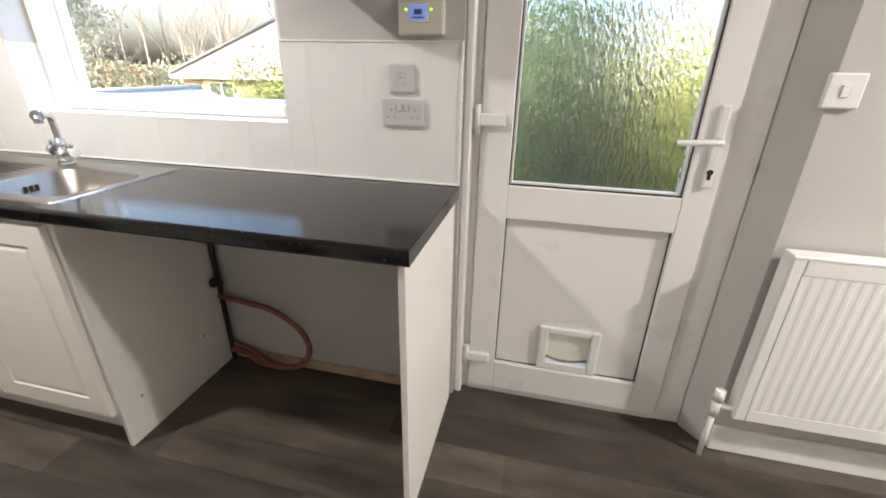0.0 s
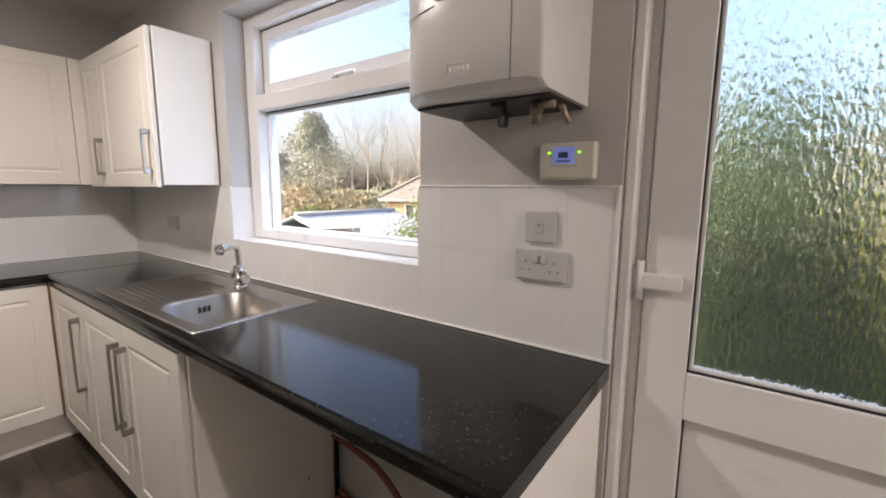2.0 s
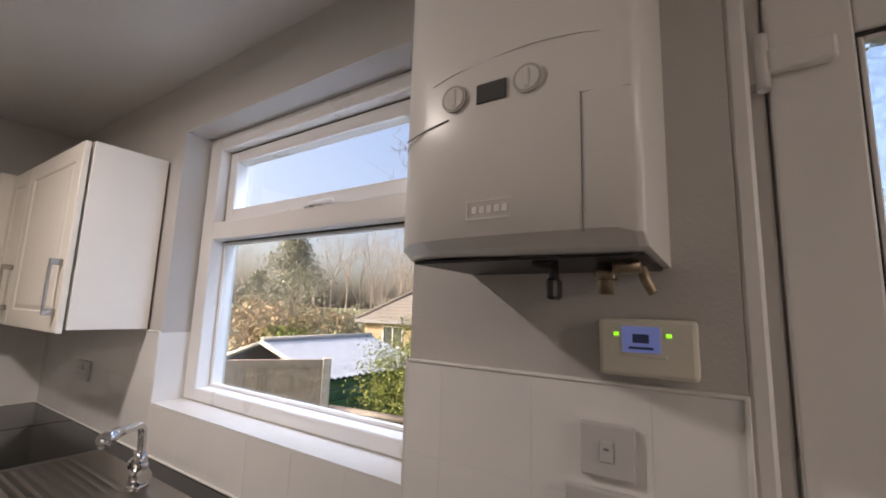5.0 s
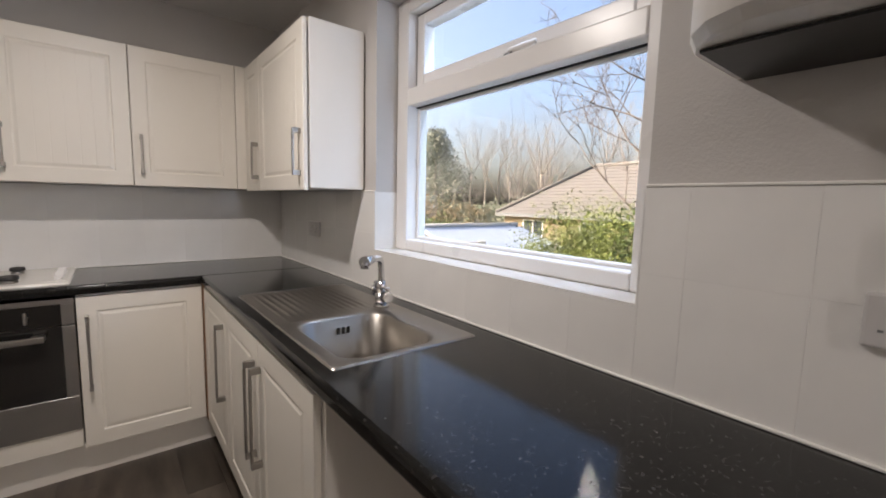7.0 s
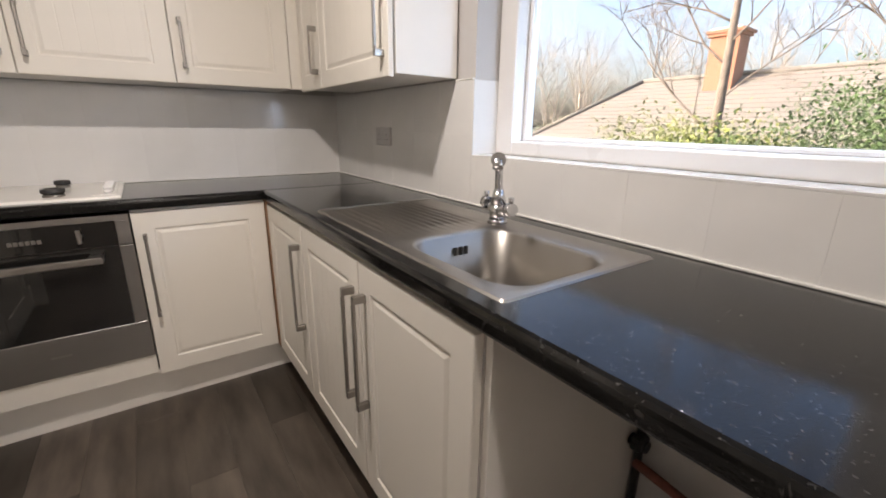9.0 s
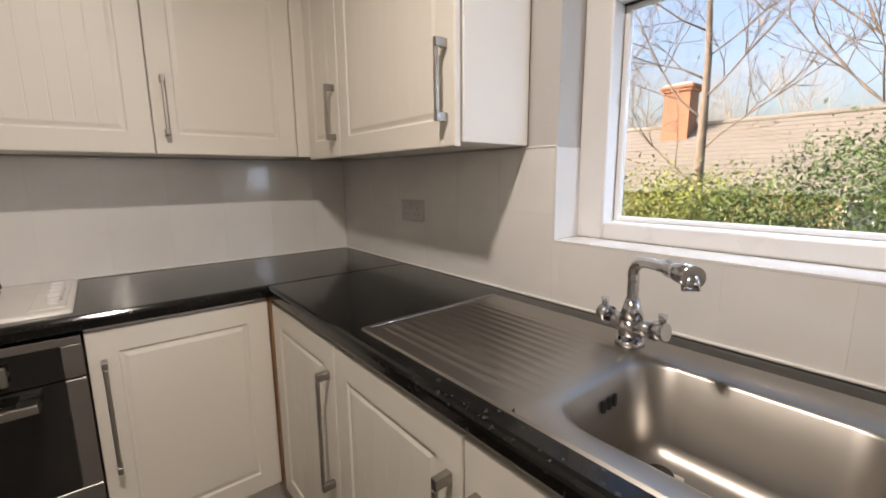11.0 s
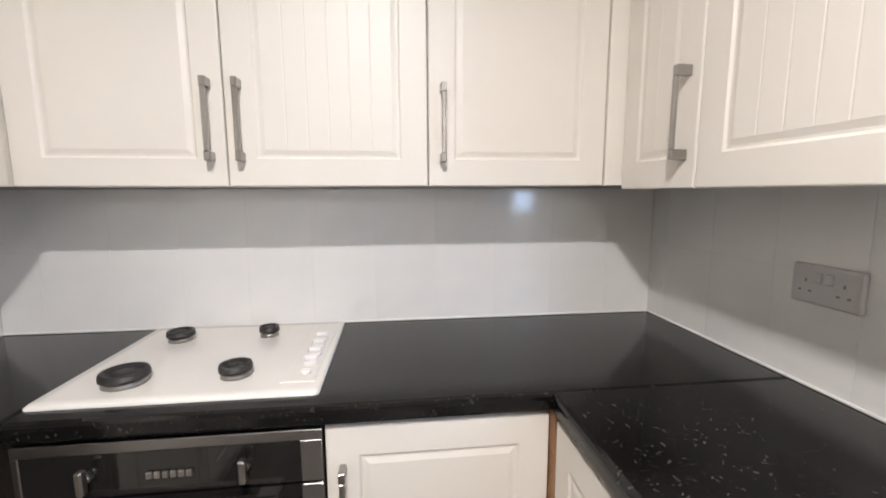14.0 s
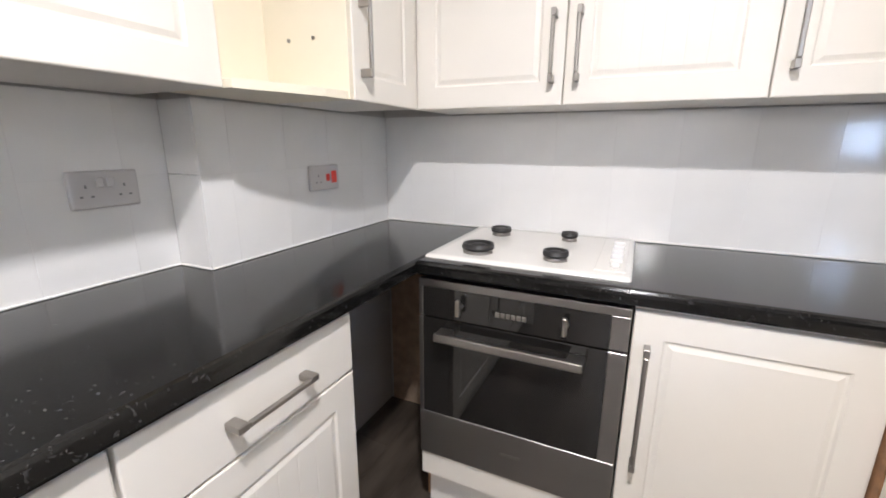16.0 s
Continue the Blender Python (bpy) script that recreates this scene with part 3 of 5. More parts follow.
ob("branch", b, COPPER, pipe)

# sink
snk = thing("sink", (-2.80, 2.30, ZT), "stainless steel sink with ribbed drainer in the worktop", "sink")
bm = bmesh.new()
Z1 = ZT + 0.004


def rrect(x0, x1, y0, y1, r, k=6):
    out = []
    for cx, cy, a0 in ((x1 - r, y1 - r, 0), (x0 + r, y1 - r, 90), (x0 + r, y0 + r, 180), (x1 - r, y0 + r, 270)):
        for i in range(k + 1):
            a = radians(a0 + 90 * i / k)
            out.append((cx + r * math.cos(a), cy + r * math.sin(a)))
    return out


def ring_faces(bm, a, b, smooth=True):
    k = len(a)
    for i in range(k):
        bm.faces.new((a[i], a[(i + 1) % k], b[(i + 1) % k], b[i])).smooth = smooth


outer0 = [bm.verts.new((x, y, ZT)) for x, y in rrect(SX0, SX1, SYF, SYB, 0.012)]
outer = [bm.verts.new((x, y, Z1)) for x, y in rrect(SX0 + 0.004, SX1 - 0.004, SYF + 0.004, SYB - 0.004, 0.012)]
ring_faces(bm, outer0, outer)
# deck split: right part round the bowl, left part the ribbed drainer
XM = -2.775
lipo = rrect(XM, SX1 - 0.004, SYF + 0.004, SYB - 0.004, 0.012)
ro = [bm.verts.new((x, y, Z1)) for x, y in lipo]
specs = ((BX0 - 0.012, BX1 + 0.012, BYF - 0.012, BYB + 0.012, 0.075, Z1 + 0.001), (BX0, BX1, BYF, BYB, 0.068, Z1 - 0.006), (BX0 + 0.012, BX1 - 0.012, BYF + 0.012, BYB - 0.012, 0.06, ZT - 0.14), (BX0 + 0.035, BX1 - 0.035, BYF + 0.035, BYB - 0.035, 0.05, ZT - 0.167), (BX0 + 0.12, BX1 - 0.12, BYF + 0.12, BYB - 0.12, 0.03, ZT - 0.172))
prev = ro
for x0, x1, y0, y1, r, z in specs:
    cur = [bm.verts.new((x, y, z)) for x, y in rrect(x0, x1, y0, y1, r)]
    ring_faces(bm, prev, cur)
    prev = cur
bm.faces.new(prev)
# drainer surface: ribs along x
ys = np.linspace(SYF + 0.004, SYB - 0.004, 121)
rows2 = []
xs2 = (SX0 + 0.004, SX0 + 0.03, SX0 + 0.05, XM - 0.075, XM - 0.05, XM)
for y in ys:
    row = []
    ph = (y - SYF - 0.04) / (SYB - SYF - 0.13)
    wave = 0.0
    if 0 <= ph <= 1:
        wave = 0.0042 * max(0, math.sin(2 * math.pi * ph * 12)) - 0.001
    for i, x in enumerate(xs2):
        sh = 0.02 * (1 - ph) if i in (3, 4) else 0
        row.append(bm.verts.new((x - sh, y, Z1 + (wave if i in (2, 3) else 0))))
    rows2.append(row)
for a, c in zip(rows2, rows2[1:]):
    for i in range(5):
        bm.faces.new((a[i], a[i + 1], c[i + 1], c[i])).smooth = True
ob("basin", bm, STEEL, snk, fix=False)
b = bmesh.new()
bx(b, SX0 + 0.008, SX0 + 0.022, SYF + 0.02, SYB - 0.02, Z1, Z1 + 0.003, 0.0015)
ob("rim", b, STEEL, snk)
b = bmesh.new()
zc = ZT - 0.171
cyl(b, (-2.660, 2.320, zc - 0.004), (-2.660, 2.320, zc + 0.003), 0.044, 0.040, 24)
ob("waste", b, CHROME, snk)
b = bmesh.new()
cyl(b, (-2.660, 2.320, zc + 0.001), (-2.660, 2.320, zc + 0.004), 0.024, 0.024, 20)
ob("plug", b, BLACK, snk)
for yy in (2.242, 2.278, 2.26):
    b = bmesh.new()
    bx(b, BX0 + 0.0045, BX0 + 0.010, yy - 0.004, yy + 0.004, ZT - 0.052, ZT - 0.030)
    ob("overflow", b, BLACK, snk)

# tap
tp = thing("mixer_tap", (-2.787, 2.44, Z1), "chrome two-lever kitchen mixer tap on the sink", "tap")
b = bmesh.new()
tx, ty = -2.787, 2.440
cyl(b, (tx, ty, Z1), (tx, ty, Z1 + 0.012), 0.030, 0.027, 20)
cyl(b, (tx, ty, Z1 + 0.012), (tx, ty, Z1 + 0.055), 0.024, 0.024, 20)
cyl(b, (tx, ty, Z1 + 0.055), (tx, ty, Z1 + 0.10), 0.024, 0.014, 20)
for s in (-1, 1):
    cyl(b, (tx, ty, Z1 + 0.038), (tx + s * 0.055, ty - 0.012 * s, Z1 + 0.048), 0.017, 0.016, 16)
    cyl(b, (tx + s * 0.055, ty - 0.012 * s, Z1 + 0.048), (tx + s * 0.078, ty - 0.016 * s, Z1 + 0.052), 0.021, 0.018, 16)
    cyl(b, (tx + s * 0.068, ty - 0.015 * s, Z1 + 0.065), (tx + s * 0.070, ty - 0.016 * s, Z1 + 0.085), 0.006, 0.009, 10)
ob("body", b, CHROME, tp)
b = tube(bmesh.new(), bez([(tx, ty, Z1 + 0.09), (tx, ty - 0.002, Z1 + 0.14), (tx + 0.003, ty - 0.006, Z1 + 0.165), (tx + 0.032, ty - 0.030, Z1 + 0.186), (tx + 0.12, ty - 0.115, Z1 + 0.198)], 8), 0.0115, 14)
ob("spout", b, CHROME, tp)
b = bmesh.new()
cyl(b, (tx + 0.11, ty - 0.106, Z1 + 0.198), (tx + 0.168, ty - 0.160, Z1 + 0.200), 0.0155, 0.018, 16)
cyl(b, (tx + 0.160, ty - 0.153, Z1 + 0.200), (tx + 0.164, ty - 0.157, Z1 + 0.178), 0.014, 0.013, 14)
ob("nozzle", b, CHROME, tp)

# ---- west run ----
XD = -3.860  # back of the west doors; front at -3.841
m = facing("W", XD, 1.522, 0)
e = base_unit("base_cabinet", "W", m, 0.484, 0.50, "white beaded base cabinet with closed door beside the oven", "base cabinets")
front(e, m @ Matrix.Translation((0.0015, 0, 0.158)), 0.484, 0.700, 0.035, (0.285, 0.605), grooves=False)
ob("filler_panel", box(-3.88, -3.846, 0.935, 1.518, 0.168, 0.257, bev=0.002), CABINET, label="white filler board under the oven", category="panel")
ob("plinth", box(-3.925, -3.91, 0.935, 2.09, 0.0, 0.149), CARCASS, label="white plinth board under the west units", category="plinth")
b = bmesh.new()
bx(b, XW + 0.02, -3.93, 0.915, 0.932, 0.0, 0.868)
ob("oven_housing", b, CHIP, label="brown chipboard side of the oven housing", category="panel")

ob("trim_bare_wall", box(XW - WT, XW - WT + 0.004, YP + 0.002, 0.913, 0.0, 0.868), PLASTER, label="bare brown plaster behind the corner gap", category="wall", kind="structure")

ov = thing("oven", (-3.95, 1.225, 0.26), "built-in steel and black glass oven", "oven")
OY0, OY1 = 0.934, 1.518
ob("body", box(-4.34, -3.862, OY0 + 0.01, OY1 - 0.01, 0.262, 0.852), OVENSTEEL, ov)
b = bmesh.new()
for y0, y1, z0, z1 in ((OY0, OY1, 0.834, 0.858), (OY0, OY0 + 0.014, 0.742, 0.834), (OY1 - 0.045, OY1, 0.742, 0.834)):
    bx(b, -3.862, -3.838, y0, y1, z0, z1, 0.002)
ob("fascia", b, OVENSTEEL, ov)
ob("control_glass", box(-3.862, -3.840, OY0 + 0.0142, OY1 - 0.0452, 0.742, 0.8338), OVENGLASS, ov)
b = bmesh.new()
for y0, y1, z0, z1 in ((OY0, OY1, 0.258, 0.415), (OY0, OY0 + 0.014, 0.4152, 0.737), (OY1 - 0.045, OY1, 0.4152, 0.737)):
    bx(b, -3.862, -3.837, y0, y1, z0, z1, 0.002)
od = ob("door", b, OVENSTEEL, ov)
ob("pane", box(-3.862, -3.8385, OY0 + 0.0142, OY1 - 0.0452, 0.4154, 0.737), OVENGLASS, od, label="black oven door glass")
b = bmesh.new()
for y in (1.03, 1.40):
    bx(b, -3.838, -3.782, y - 0.022, y + 0.022, 0.691, 0.713, 0.003)
bx(b, -3.798, -3.780, 1.008, 1.422, 0.689, 0.715, 0.004, 2)
ob("handle", b, NICKEL, od, label="thick steel oven handle")
for y in (1.07, 1.365):
    b = bmesh.new()
    cyl(b, (-3.840, y, 0.79), (-3.824, y, 0.79), 0.009, 0.009, 16)
    bx(b, -3.826, -3.808, y - 0.007, y + 0.007, 0.765, 0.815, 0.003)
    ob("knob", b, NICKEL, ov)
b = bmesh.new()
for i in range(6):
    bx(b, -3.8402, -3.834, 1.175 + i * 0.015, 1.187 + i * 0.015, 0.776, 0.79, 0.001)
ob("timer_buttons", b, NICKEL, ov)
ob("logo_bar", box(-3.8372, -3.836, 1.205, 1.265, 0.335, 0.343), NICKEL, ov)

hb = thing("gas_hob", (-4.13, 1.22, ZT), "white enamel four-ring hob set in the worktop", "hob")
HX0, HX1, HY0, HY1 = -4.374, -3.876, 0.932, 1.508
bm = bmesh.new()
prev = None
for ins, z in ((0, ZT), (0, ZT + 0.004), (0.006, ZT + 0.009), (0.03, ZT + 0.008)):
    cur = [bm.verts.new((x, y, z)) for x, y in rrect(HX0 + ins, HX1 - ins, HY0 + ins, HY1 - ins, 0.012, 3)]
    if prev:
        ring_faces(bm, prev, cur)
    prev = cur
bm.faces.new(prev)
ob("top", bm, ENAMEL, hb)
ob("control_panel", box(HX0 + 0.05, HX1 - 0.05, 1.415, 1.492, ZT + 0.0075, ZT + 0.011, bev=0.001), ENAMEL, hb)
for x, y, r in ((-3.975, 1.070, 0.046), (-3.985, 1.303, 0.034), (-4.252, 1.058, 0.034), (-4.262, 1.300, 0.026)):
    b = bmesh.new()
    cyl(b, (x, y, ZT + 0.007), (x, y, ZT + 0.0215), r * 1.02, r * 0.86, 28)
    ob("burner_ring", b, NICKEL, hb)
    b = bmesh.new()
    cyl(b, (x, y, ZT + 0.022), (x, y, ZT + 0.030), r * 1.08, r * 1.08, 28)
    prev = None
    for rr, z in ((1.08, 0.030), (1.03, 0.037), (0.86, 0.037), (0.76, 0.0305), (0.52, 0.0305), (0.46, 0.034), (0.2, 0.035)):
        cur = [b.verts.new((x + r * rr * math.cos(6.28319 * i / 28), y + r * rr * math.sin(6.28319 * i / 28), ZT + z)) for i in range(28)]
        if prev:
            ring_faces(b, prev, cur)
        prev = cur
    b.faces.new(prev)
    ob("burner_cap", b, BURNER, hb)
for i in range(5):
    x = -4.195 + i * 0.057
    b = bmesh.new()
    r = 0.012 if i == 4 else 0.018
    cyl(b, (x, 1.464, ZT + 0.010), (x, 1.464, ZT + 0.020), r, r * 0.92, 18)
    if i < 4:
        bx(b, x - 0.005, x + 0.005, 1.448, 1.480, ZT + 0.020, ZT + 0.033, 0.003)
    ob("knob", b, PLASTIC, hb)


# ---- wall cabinets ----
ZB, ZH = 1.357, 0.690


def wall_unit(m, w, depth, label, doors, zb=ZB, group="wall cabinets", sag=0.0):
    org = m @ Vector((w / 2, depth / 2, 0))
    e = thing("wall_cabinet", (org.x, org.y, zb), label, "kitchen cabinet", group)
    bm = bmesh.new()
    bx(bm, 0.0005, w - 0.0005, 0.002, depth, zb, zb + ZH - 0.004, 0.0015)
    bm.transform(m)
    ob("body", bm, CARCASS, e)
    for x0, x1, hx, gr in doors:
        front(e, m @ Matrix.Translation((x0 + 0.0015, -0.8 * sag, zb - 0.001 - sag)), x1 - x0 - 0.003, ZH, None if hx is None else (0.036 if hx == "l" else x1 - x0 - 0.035), (0.072, 0.245), gr)
    return e


XC = -4.137  # back of west wall doors
for y0, y1, h, gr in ((0.782, 1.268, "r", False), (1.268, 1.766, "l", True), (1.766, 2.250, "l", False)):
    wall_unit(facing("W", XC, y0, 0), y1 - y0, XC - XW - 0.002, "white wall cabinet with closed door over the hob side", ((0, y1 - y0, h, gr),))
ob("corner_post", box(-4.134, -4.1135, 2.2505, 2.324, ZB, ZB + ZH - 0.002, bev=0.001), CABINET, label="white corner filler between wall cabinets", category="filler")
YC = 2.326
ob("corner_post", box(-4.134, -4.109, 0.768, 0.7805, ZB, ZB + ZH - 0.002, bev=0.001), CABINET, label="white corner filler between wall cabinets", category="filler")
m = facing("N", -4.114, YC, 0)
wall_unit(m, 0.925, YN - YC - 0.002, "white beaded wall cabinet with two doors by the window", ((0.0, 0.286, "r", True), (0.286, 0.925, "r", True)), sag=0.010)
# south: corner unit, open unit, long unit
YSC = 0.786
wall_unit(facing("S", -3.765, YSC - 0.019, 0), 0.343, YSC - 0.019 - YP - 0.002, "white narrow wall cabinet in the corner", ((0, 0.343, "l", False),))
op = thing("open_wall_cabinet", (-3.6, 0.63, ZB), "cream open wall unit without a door", "kitchen cabinet", "wall cabinets")
b = bmesh.new()
OX0, OX1, OYB, OYF2 = -3.763, -3.455, YP + 0.004, 0.785
bx(b, OX0, OX0 + 0.018, OYB, OYF2, ZB, ZB + ZH, 0.001)
bx(b, OX0 + 0.018, OX1, OYB + 0.012, 0.70, ZB, ZB + 0.02, 0.001)
bx(b, OX0 + 0.018, OX1, OYB + 0.012, 0.70, ZB + ZH - 0.02, ZB + ZH, 0.001)
bx(b, OX0 + 0.018, OX1, OYB, OYB + 0.012, ZB, ZB + ZH, 0.001)
prism(b, [(OX0 + 0.018, 0.7005), (OX1, 0.7005), (OX0 + 0.10, 0.772), (OX0 + 0.018, 0.780)], ZB, ZB + 0.020)
ob("body", b, CREAM, op)
for y in (0.59, 0.675):
    ob("screw", cyl(bmesh.new(), (OX0 + 0.018, y, 1.515), (OX0 + 0.0215, y, 1.515), 0.005, n=10), NICKEL, op)
m = facing("S", -2.860, 0.661, 0)
wall_unit(m, 0.592, 0.661 - YS - 0.002, "white wall cabinet with closed door above the drawers", ((0, 0.592, "l", False),))

# ---- south run ----
YSD = 0.898
m = facing("S", -3.030, YSD, 0)
e = base_unit("drawer_unit", "S", m, 0.502, YSD - YS - 0.03, "white drawer and door base unit", "base cabinets")


def drawer(parent, m, w, h):
    bm = bmesh.new()
    bx(bm, 0, w, -0.019, 0, 0, h, 0.004, 2)
    bm.transform(m)
    d = ob("drawer", bm, CABINET, parent)
    hb2 = handle_bm(h / 2, w / 2 - 0.085, w / 2 + 0.085, True)
    hb2.transform(m)
    ob("handle", hb2, NICKEL, d, label="brushed nickel bar handle")


drawer(e, m @ Matrix.Translation((0.0015, 0, 0.712)), 0.499, 0.146)
front(e, m @ Matrix.Translation((0.0015, 0, 0.152)), 0.499, 0.556, 0.035, (0.30, 0.49))
m = facing("S", -2.525, YSD, 0)
e = base_unit("drawer_unit", "S", m, 0.502, YSD - YS - 0.03, "white drawer and door base unit", "base cabinets")
drawer(e, m @ Matrix.Translation((0.0015, 0, 0.712)), 0.499, 0.146)
front(e, m @ Matrix.Translation((0.0015, 0, 0.152)), 0.499, 0.556, 0.035, (0.30, 0.49))
ob("plinth", box(-3.530, -2.12, 0.835, 0.85, 0.0, 0.149), CARCASS, label="white plinth board under the drawers", category="plinth")
ob("end_panel", box(-2.12, -2.102, YS, 0.917, 0.0, 0.868, bev=0.001), CARCASS, label="white end panel of the drawer run", category="panel")

# ---- boiler ----
bo = thing("boiler", (-1.555, 2.44, 1.55), "white wall-hung boiler with two dials and drop-down flap", "boiler")
BL, BR, BB, BT = -1.745, -1.367, 1.548, 2.27


def boiler_plan(s=0.0, f=0.0):
    return [(BL + s, PN), (BL + s, 2.372 + f), (BL + 0.012 + s, 2.345 + f), (BL + 0.04 + s, 2.318 + f), (-1.66, 2.298 + f), (-1.56, 2.292 + f), (-1.43, 2.294 + f), (-1.395, 2.299 + f), (BR - 0.010 - s, 2.306 + f), (BR - 0.002 - s, 2.311 + f), (BR - s, 2.318 + f), (BR - s, PN)]


bm = bmesh.new()
prev = None
for s, f, z in ((0.0, 0.022, BB), (0.0, 0.0, BB + 0.013), (0.0, 0.0, 1.752), (0.0, 0.0, 1.756), (0, 0, BT - 0.02), (0.012, 0.015, BT)):
    cur = [bm.verts.new((x, y, z + (0.005 if z < 1.6 and 2 < i < 8 else 0))) for i, (x, y) in enumerate(boiler_plan(s, f))]
    if prev:
        ring_faces(bm, prev, cur, True)
    else:
        bm.faces.new(cur[::-1])
    prev = cur
bm.faces.new(prev)
o = ob("casing", bm, BOILER, bo)
for p in o.data.polygons:
    p.use_smooth = abs(p.normal.z) < 0.5 and p.normal.x < 0.9
# seams, arched control band, flap line
ob("seam", box(-1.4310, -1.4292, 2.2932, 2.2960, 1.562, 1.734), GREYPLASTIC, bo)
ob("seam", tube(bmesh.new(), [(-1.4292, 2.2948, 1.7335), (-1.395, 2.3006, 1.7335), (BR - 0.010, 2.3066, 1.7335)], 0.0011, 5), GREYPLASTIC, bo)
ob("seam", tube(bmesh.new(), [(BL, 2.42, 1.727), (BL, 2.372, 1.728), (BL + 0.012, 2.345, 1.729), (BL + 0.04, 2.318, 1.731)], 0.0011, 5), GREYPLASTIC, bo)
b = tube(bmesh.new(), bez([(-1.65, 2.2970, 1.803), (-1.60, 2.2940, 1.812), (-1.50, 2.2920, 1.818), (-1.43, 2.2938, 1.812), (-1.395, 2.3004, 1.806)], 8), 0.0008, 6)
ob("moulding", b, BOILER, bo)
b = tube(bmesh.new(), bez([(-1.71, 2.313, 1.732), (-1.66, 2.2975, 1.736), (-1.62, 2.2950, 1.742)], 6), 0.0012, 6)
ob("moulding", b, GREYPLASTIC, bo)
for dx in (-1.609, -1.497):
    b = bmesh.new()
    cyl(b, (dx, 2.296, 1.770), (dx, 2.2885, 1.770), 0.0165, 0.016, 28)
    cyl(b, (dx, 2.298, 1.770), (dx, 2.290, 1.770), 0.0196, 0.0196, 28)
    bx(b, dx - 0.003, dx + 0.003, 2.2868, 2.2890, 1.757, 1.783, 0.001)
    ob("dial", b, BOILER, bo)
    b = bmesh.new()
    cyl(b, (dx, 2.2945, 1.770), (dx, 2.2897, 1.770), 0.0200, 0.0200, 28)
    ob("dial_gap", b, DIALGAP, bo)
ob("display", box(-1.572, -1.527, 2.2895, 2.2960, 1.752, 1.780, bev=0.001), DARKLCD, bo)
b = bmesh.new()
for x0, x1, z0, z1 in ((-1.585, -1.52, 1.612, 1.614), (-1.585, -1.52, 1.588, 1.590), (-1.585, -1.583, 1.588, 1.614)):
    bx(b, x0, x1, 2.2912, 2.2945, z0, z1, 0.0005)
for i in range(5):
    bx(b, -1.576 + i * 0.011, -1.568 + i * 0.011, 2.2912, 2.2945, 1.596, 1.606, 0.0005)
ob("badge", b, BOILER, bo)
b = bmesh.new()
cyl(b, (-1.50, 2.40, BB), (-1.50, 2.40, BB - 0.045), 0.007)
bx(b, -1.508, -1.492, 2.385, 2.415, BB - 0.06, BB - 0.03, 0.004)
cyl(b, (-1.50, 2.40, BB - 0.008), (-1.53, 2.40, BB - 0.008), 0.008)
ob("drain_cock", b, BLACK, bo)
b = bmesh.new()
cyl(b, (-1.44, 2.45, BB), (-1.44, 2.45, BB - 0.05), 0.012)
cyl(b, (-1.44, 2.45, BB - 0.012), (-1.44, 2.45, BB - 0.03), 0.016, n=8)
ob("pipe_stub", b, BRASS, bo)
b = bmesh.new()
tube(b, bez([(-1.40, 2.50, BB), (-1.395, 2.51, BB - 0.025), (-1.385, 2.515, BB - 0.045)], 5), 0.008, 8)
ob("pipe_stub", b, BRASS, bo)
ob("pipe_stub", cyl(bmesh.new(), (-1.425, 2.43, BB - 0.012), (-1.39, 2.43, BB - 0.012), 0.010), BRASS, bo)
# black sheet added under the casing for the shade of its open cavity
ob("underside", box(BL + 0.014, BR - 0.012, 2.375, PN - 0.002, BB - 0.005, BB - 0.0005), BLACK, bo, label="black sheet for the shade inside the open boiler bottom")

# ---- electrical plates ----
def socket(m, label, w=0.146, h=0.086, kind="double", pm=SOCKET, hole_shade=GREYPLASTIC):
    o = m.translation
    e = thing("wall_socket" if kind in ("double", "cooker") else "wall_switch", (o.x, o.y, o.z), label, "socket" if kind in ("double", "cooker") else "switch")
    b = bmesh.new()
    bx(b, -w / 2, w / 2, -0.014, 0, -h / 2, h / 2, 0.005, 2)
    b.transform(m)
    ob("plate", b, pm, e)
    b, r = bmesh.new(), bmesh.new()
    hb3 = bmesh.new()
    if kind == "double":
        for s in (-1, 1):
            cx = s * 0.040
            bx(hb3, cx - 0.002, cx + 0.002, -0.0146, -0.0138, 0.004, 0.012)
            for q in (-0.011, 0.011):
                bx(hb3, cx + q - 0.0033, cx + q + 0.0033, -0.0146, -0.0138, -0.017, -0.0125)
            bx(b, s * 0.011 - 0.008, s * 0.011 + 0.008, -0.019, -0.0135, 0.005, 0.028, 0.002)
    elif kind == "single":
        bx(b, -0.010, 0.010, -0.018, -0.0135, -0.016, 0.016, 0.003)
    elif kind == "spur":
        bx(b, -0.011, 0.011, -0.0165, -0.0135, -0.017, 0.017, 0.002)
        bx(hb3, -0.004, 0.004, -0.0172, -0.0164, 0.002, 0.006)
    elif kind == "cooker":
        bx(r, 0.002, 0.020, -0.018, -0.0135, -0.012, 0.013, 0.002)
        bx(r, 0.030, 0.056, -0.019, -0.0135, -0.020, 0.022, 0.002)
        bx(hb3, -0.037, -0.033, -0.0146, -0.0138, 0.004, 0.012)
        for q in (-0.011, 0.011):
            bx(hb3, -0.035 + q - 0.0033, -0.035 + q + 0.0033, -0.0146, -0.0138, -0.017, -0.0125)
    # pin holes are thin pads, dark grey for the shade inside the slots
    for bb, nm, mm in ((b, "rocker", pm), (r, "red_rocker", RED), (hb3, "pin_hole", hole_shade)):
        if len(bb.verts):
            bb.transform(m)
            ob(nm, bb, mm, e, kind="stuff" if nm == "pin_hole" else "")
        else:
            bb.free()
    return e


